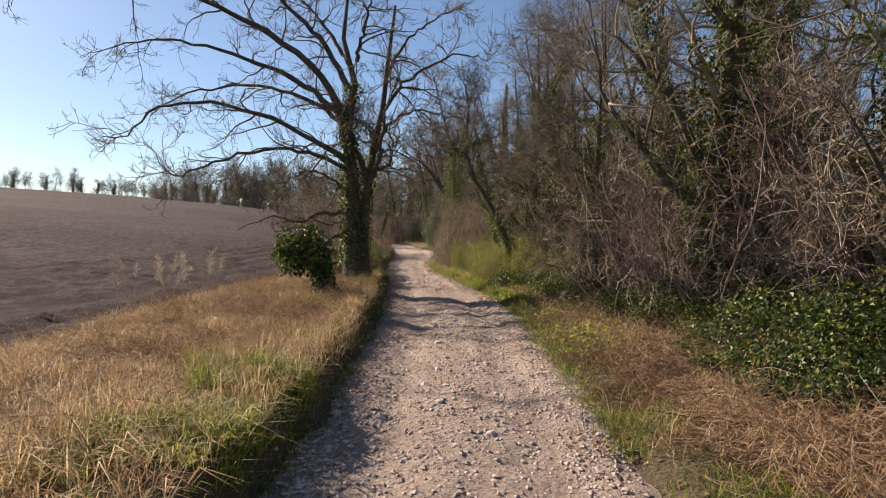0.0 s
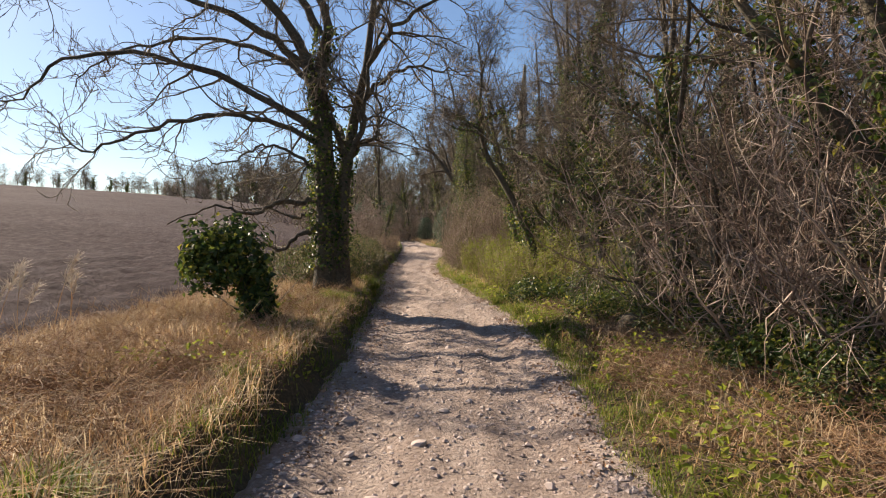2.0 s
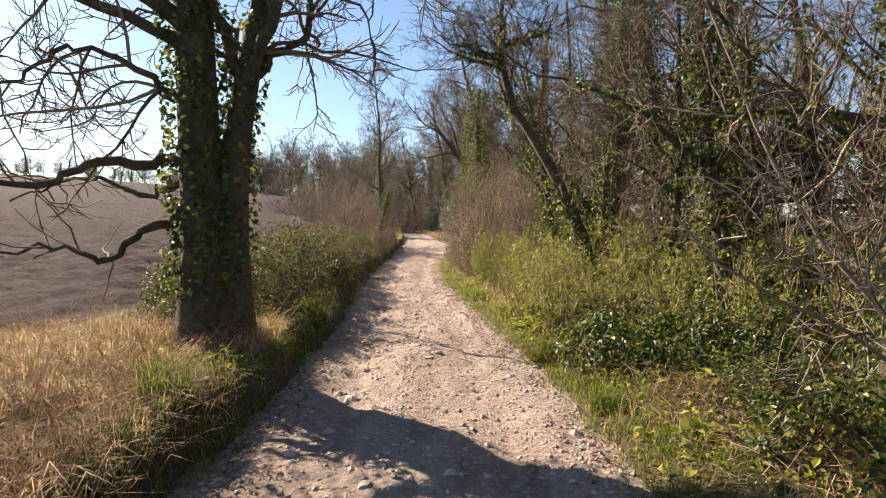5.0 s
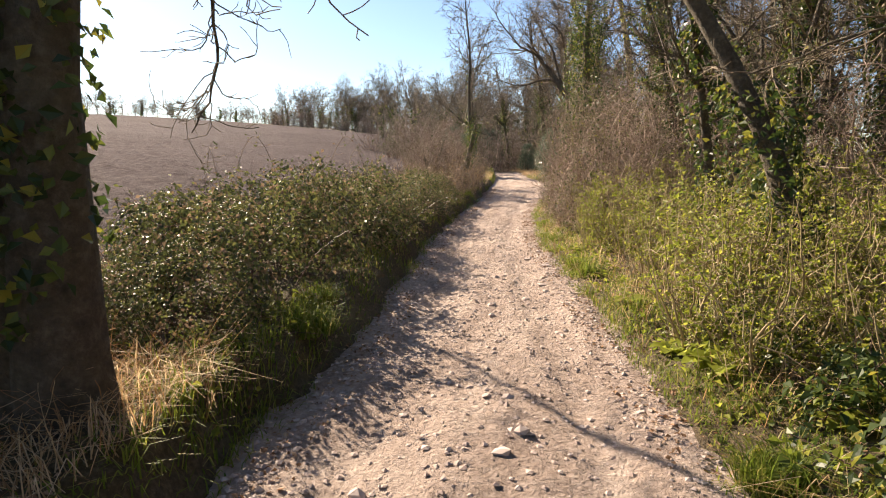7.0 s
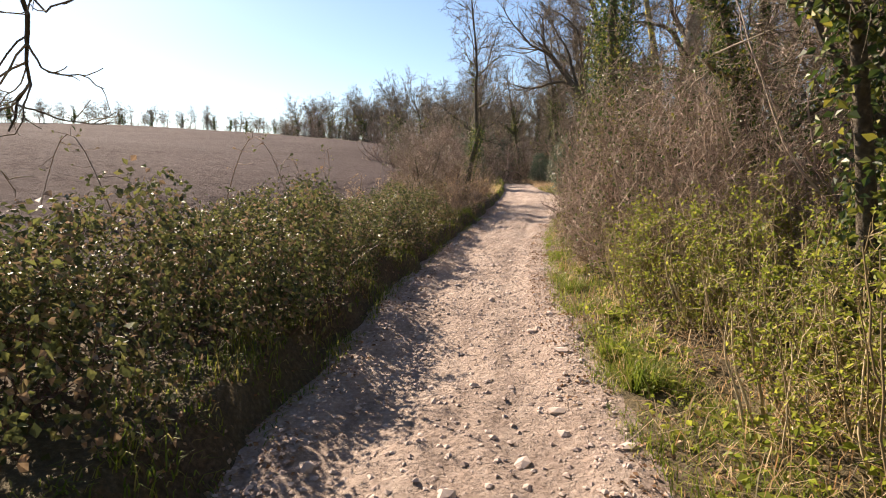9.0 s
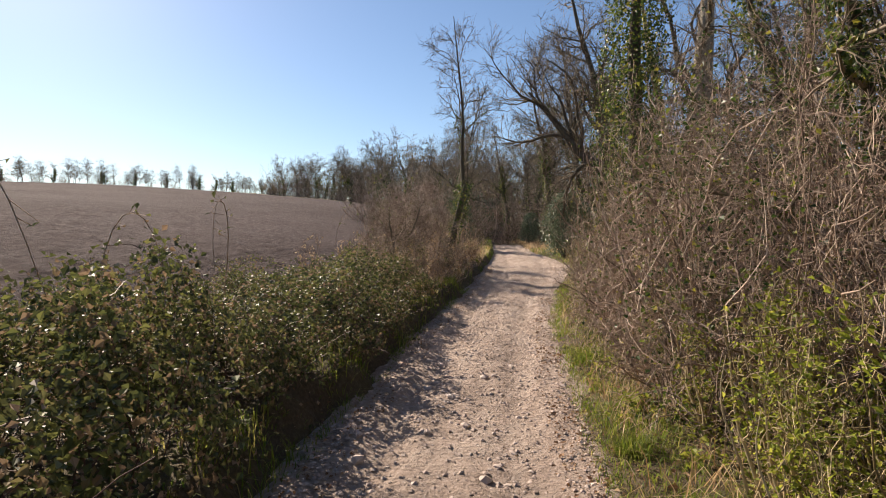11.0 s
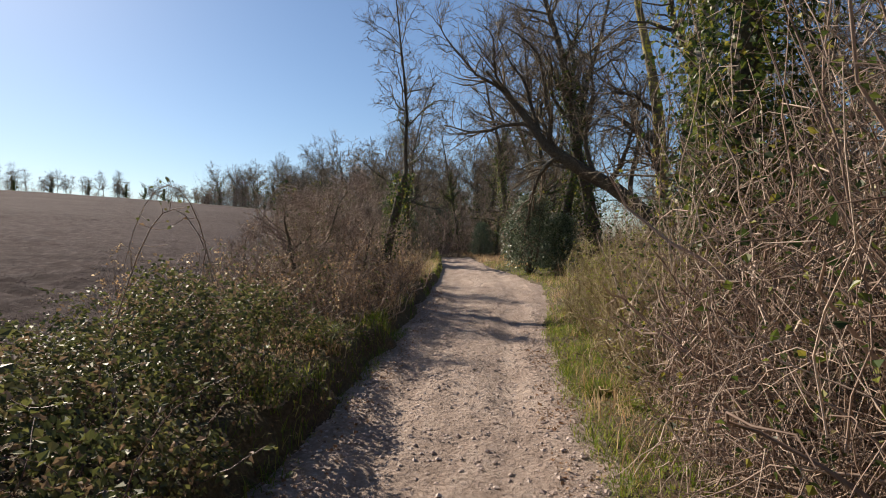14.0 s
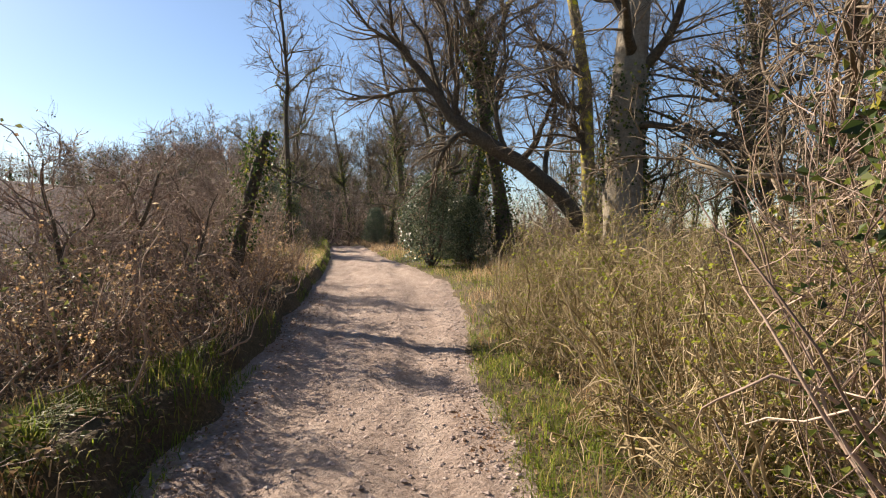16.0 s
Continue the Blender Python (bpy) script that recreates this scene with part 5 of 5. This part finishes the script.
def bracken_heap(seed):
    """A heap of collapsed bracken: bent stems with broken side fronds."""
    r = np.random.default_rng(seed)
    ob = thing("bracken_heap", "collapsed heap of dead pinkish-brown bracken", "bracken", "heaps of dead bracken")
    n = 150
    a, q = r.uniform(0, 2 * math.pi, n), 0.42 * np.sqrt(r.uniform(0, 1, n))
    base = np.stack((np.cos(a) * q, np.sin(a) * q, 0.16 * (1 - q / 0.42) * r.uniform(0, 1, n) - 0.03), 1)
    b = a + r.normal(0, 1.2, n)
    way = np.stack((np.cos(b), np.sin(b), r.uniform(0.1, 1.1, n)), 1)
    P = strands(r, base, way, r.uniform(0.35, 0.85, n), 8, 0.2, -0.2)
    P[..., 2] = np.maximum(P[..., 2], 0.0)
    R = taper(r.uniform(0.0022, 0.0042, n), 0.0014, 8)
    for k in range(6):
        part("stem", mesh_of("stem", *tubes(P[k:k + 1], R[k:k + 1] * 1.3, 5)), M_BRACKEN, ob)
    st, d, rr, s = shoots(r, P, R, 7, 0.2, 1.0, 35, 80)
    F = strands(r, st, d, r.uniform(0.06, 0.2, len(s)), 4, 0.3, -0.12)
    F[..., 2] = np.maximum(F[..., 2], 0.005)
    tangle = part("frond_tangle", mesh_of("frond_tangle", *joined([tubes(P[6:], R[6:], 3), tubes(F, taper(np.full(len(s), 0.0026), 0.0012, 4), 3)])), M_BRACKEN, ob)
    tangle["kind"] = "stuff"
    return ob


bh = put(bracken_heap(661), 2.0, 4.6)
for x, y, s in ((2.5, 4.0, 1.1), (2.3, 5.5, 1.0), (1.85, 6.2, 0.8), (2.7, 6.6, 1.1), (2.1, 7.4, 0.9), (2.6, 8.4, 1.0), (2.0, 8.9, 0.75), (2.3, 9.8, 0.8), (1.95, 11.0, 0.7), (2.6, 12.2, 0.8), (2.0, 3.4, 0.9), (2.6, 3.2, 1.1), (3.2, 3.4, 1.0), (1.8, 5.0, 0.7),
                (-1.9, 7.2, 0.8), (-2.4, 7.8, 1.0), (-2.9, 7.0, 1.0), (-2.1, 8.7, 0.8), (-2.7, 9.2, 0.9), (-3.3, 8.2, 1.0), (-1.7, 9.6, 0.7), (-2.0, 11.6, 0.8), (-2.5, 12.4, 0.8), (-3.5, 9.6, 0.8), (-2.4, 6.2, 0.9), (-3.2, 6.0, 0.9), (-2.0, 12.9, 0.6), (-2.2, 5.2, 0.8), (-2.8, 5.0, 0.9), (-1.7, 8.2, 0.7), (-3.9, 7.4, 0.9), (-2.4, 10.2, 0.8), (-1.8, 10.6, 0.7), (-3.0, 10.4, 0.8)):
    again(bh, x, y, rng.uniform(0, 360), s)
grass("green_grass", "yellow-green tussocks hanging over the bank's edge", 619, 4200, 2.4, 4.9, -1, 0.08, 0.9, 0.17, 1.2, 0.004, M_SPRING, 0.4)


def tuft(seed):
    """A clump of grass blades from one root."""
    r = np.random.default_rng(seed)
    ob = thing("grass_tuft", "bright green tuft of grass on the track's edge", "grass tuft", "grass tufts")
    for k in range(6):
        a, q = r.uniform(0, 2 * math.pi, 80), 0.07 * np.sqrt(r.uniform(0, 1, 80))
        at = np.stack((np.cos(a) * q + 0.09 * math.cos(k * 1.05), np.sin(a) * q + 0.09 * math.sin(k * 1.05), np.full(80, -0.02)), 1)
        part("blade_clump", mesh_of("blade_clump", *blades(r, at, 0.15 + 0.02 * k, 0.9, 0.004)), M_GREEN, ob)
    return ob


tf = put(tuft(641), -1.45, 6.0)
for x, y, s in ((-1.35, 4.4, 1.3), (-1.6, 4.0, 1.2), (-1.9, 4.6, 1.1), (-1.4, 7.9, 0.7), (-1.5, 10.0, 0.8), (-1.75, 12.9, 1.1), (-1.95, 13.3, 1.0), (-1.75, 16.6, 1.2), (-1.95, 17.2, 1.0), (0.45, 20.2, 1.1), (0.3, 20.9, 0.9),
                (1.5, 11.6, 0.8), (1.3, 13.6, 0.9), (1.05, 15.4, 1.0), (-0.1, 23.4, 0.8), (-0.3, 26.2, 0.9), (-0.45, 30.2, 0.9), (-3.5, 30.9, 1.2), (-3.6, 31.6, 1.0)):
    again(tf, x, y, rng.uniform(0, 360), s)


def seed_grass(seed):
    """A tall dry grass: bent stem with a feathery seed head."""
    r = np.random.default_rng(seed)
    ob = thing("seed_grass", "tall dry grass with a pale feathery seed head", "grass", "seed-head grasses")
    t = np.linspace(0, 1, 8)
    P = np.stack((0.18 * t * t, 0.05 * t, 0.75 * t), -1)[None]
    stem = part("stem", mesh_of("stem", *tubes(P, taper(0.003, 0.0015, 8), 4)), M_DRY, ob)
    st = P[0, -1] - (P[0, -1] - P[0, 5]) * r.uniform(0, 1, (70, 1))
    d = np.stack((r.normal(0.4, 0.4, 70), r.normal(0, 0.4, 70), np.ones(70)), 1)
    part("seed_head", mesh_of("seed_head", *tubes(strands(r, st, d, r.uniform(0.05, 0.12, 70), 4, 0.2, -0.05), taper(np.full(70, 0.0022), 0.0012, 4), 3)), M_PLUME, stem)
    return ob


sg = put(seed_grass(651), -4.6, 9.9)
for x, y, turn, s in ((-4.9, 9.6, 60, 1.1), (-5.2, 10.2, 20, 0.9), (-4.2, 10.1, 320, 1.0), (-5.6, 10.4, 90, 1.05), (-4.4, 9.2, 200, 0.8), (-5.0, 8.9, 140, 0.9), (-3.9, 8.2, 30, 0.8), (-4.75, 9.75, 10, 1.3), (-4.65, 9.6, 250, 1.2), (-4.3, 9.5, 100, 1.2), (-4.15, 9.8, 40, 1.3), (-5.3, 9.7, 180, 1.2), (-3.7, 9.4, 300, 1.0)):
    again(sg, x, y, turn, s)
for k, (x, y) in enumerate(((1.02, 4.1), (1.2, 3.6), (0.95, 4.5))):
    put(dead_branch("small broken stick on the edge of the track", 224 + k, [(0.16, 0.0, 0.05), (0.05, 0.02, 0.08), (-0.06, -0.01, 0.07), (-0.18, 0.02, 0.05)], 0.016), x, y, 60 * k, 0.45)


def dock(seed):
    """A rosette of broad leaves."""
    r = np.random.default_rng(seed)
    ob = thing("dock_plant", "rosette of broad fresh green leaves in the verge", "plant", "broad-leaved plants")
    for k in range(9):
        a, l = 2.4 * k, r.uniform(0.16, 0.30)
        t = np.linspace(0, 1, 6)
        w = 0.30 * l * np.sin(math.pi * np.clip(t * 0.93 + 0.05, 0, 1)) ** 0.8
        c = np.stack((l * t * 0.85, np.zeros(6), l * (0.75 * t - 0.55 * t * t)), 1)
        V = np.concatenate((c + np.stack((0 * w, w, 0.25 * w), 1), c, c + np.stack((0 * w, -w, 0.25 * w), 1)))
        V = V @ np.array(Matrix.Rotation(a, 3, "Z")).T
        F = [(i, i + 1, i + 7, i + 6) for i in range(5)] + [(i + 6, i + 7, i + 13, i + 12) for i in range(5)]
        part("leaf", mesh_of("leaf", V, F), M_SPRING, ob)
    return ob


dk = put(dock(631), 0.95, 17.3)
for x, y, s in ((1.15, 16.7, 1.2), (1.35, 17.2, 1.0), (0.75, 18.5, 0.9), (1.3, 18.0, 1.1), (1.6, 16.0, 0.9), (1.7, 14.6, 1.0), (0.45, 20.6, 0.9), (0.3, 22.0, 0.8), (1.75, 12.9, 0.8), (0.0, 24.4, 0.7), (-0.25, 29.6, 0.8)):
    again(dk, x, y, rng.uniform(0, 360), s)


# ---- stones of the track ----
def stone_mesh(seed):
    r = np.random.default_rng(seed)
    bm = bmesh.new()
    bmesh.ops.create_icosphere(bm, subdivisions=1, radius=1.0)
    for v in bm.verts:
        v.co *= r.uniform(0.6, 1.25)
        v.co.z *= 0.6
    me = bpy.data.meshes.new("stone")
    bm.to_mesh(me)
    bm.free()
    me.materials.append(M_STONE)
    return me


shapes = [stone_mesh(700 + k) for k in range(10)]
for k in range(300):
    y = rng.uniform(2.6, 26.0)
    u = rng.uniform(0.03, 0.97)
    x = left_edge(y) * (1 - u) + right_edge(y) * u
    s = 0.016 + 0.042 * rng.uniform(0, 1) ** 2.6
    st = new("stone", shapes[k % 10])
    st.parent = track
    st.matrix_basis = pose(x, y, float(track_z(x, y)) + s * 0.05, rng.uniform(-15, 15), rng.uniform(-15, 15), rng.uniform(0, 360)) @ Matrix.Diagonal((s * rng.uniform(0.8, 1.5), s, s, 1))
r = np.random.default_rng(790)
n = 30000
gy_, gu = 1.8 + 40.0 * r.uniform(0, 1, n) ** 1.5, r.uniform(0.0, 1.0, n)
gu = np.where(r.uniform(0, 1, n) < 0.3, np.where(r.uniform(0, 1, n) < 0.5, 0.08, 0.92) + r.normal(0, 0.05, n), gu)
gx_ = left_edge(gy_) * (1 - gu) + right_edge(gy_) * gu
gs = 0.005 + 0.021 * r.uniform(0, 1, n) ** 2.6
base = np.array([(1, 0, 0), (0, 1, 0), (-1, 0, 0), (0, -1, 0), (0.1, 0.1, 0.45), (0, 0, -0.5)], float)
tri = np.array([(0, 1, 4), (1, 2, 4), (2, 3, 4), (3, 0, 4), (1, 0, 5), (2, 1, 5), (3, 2, 5), (0, 3, 5)])
an = r.uniform(0, 2 * math.pi, n)
V = base[None] * r.uniform(0.7, 1.4, (n, 6, 1)) * gs[:, None, None]
V = np.stack((V[..., 0] * np.cos(an)[:, None] - V[..., 1] * np.sin(an)[:, None], V[..., 0] * np.sin(an)[:, None] + V[..., 1] * np.cos(an)[:, None], V[..., 2]), -1)
V = V + np.stack((gx_, gy_, track_z(gx_, gy_) + gs * 0.2), 1)[:, None]
tagged(part("gravel", mesh_of("gravel", V, (np.arange(n)[:, None, None] * 6 + tri[None]).reshape(-1, 3), False), M_STONE, track), kind="stuff")
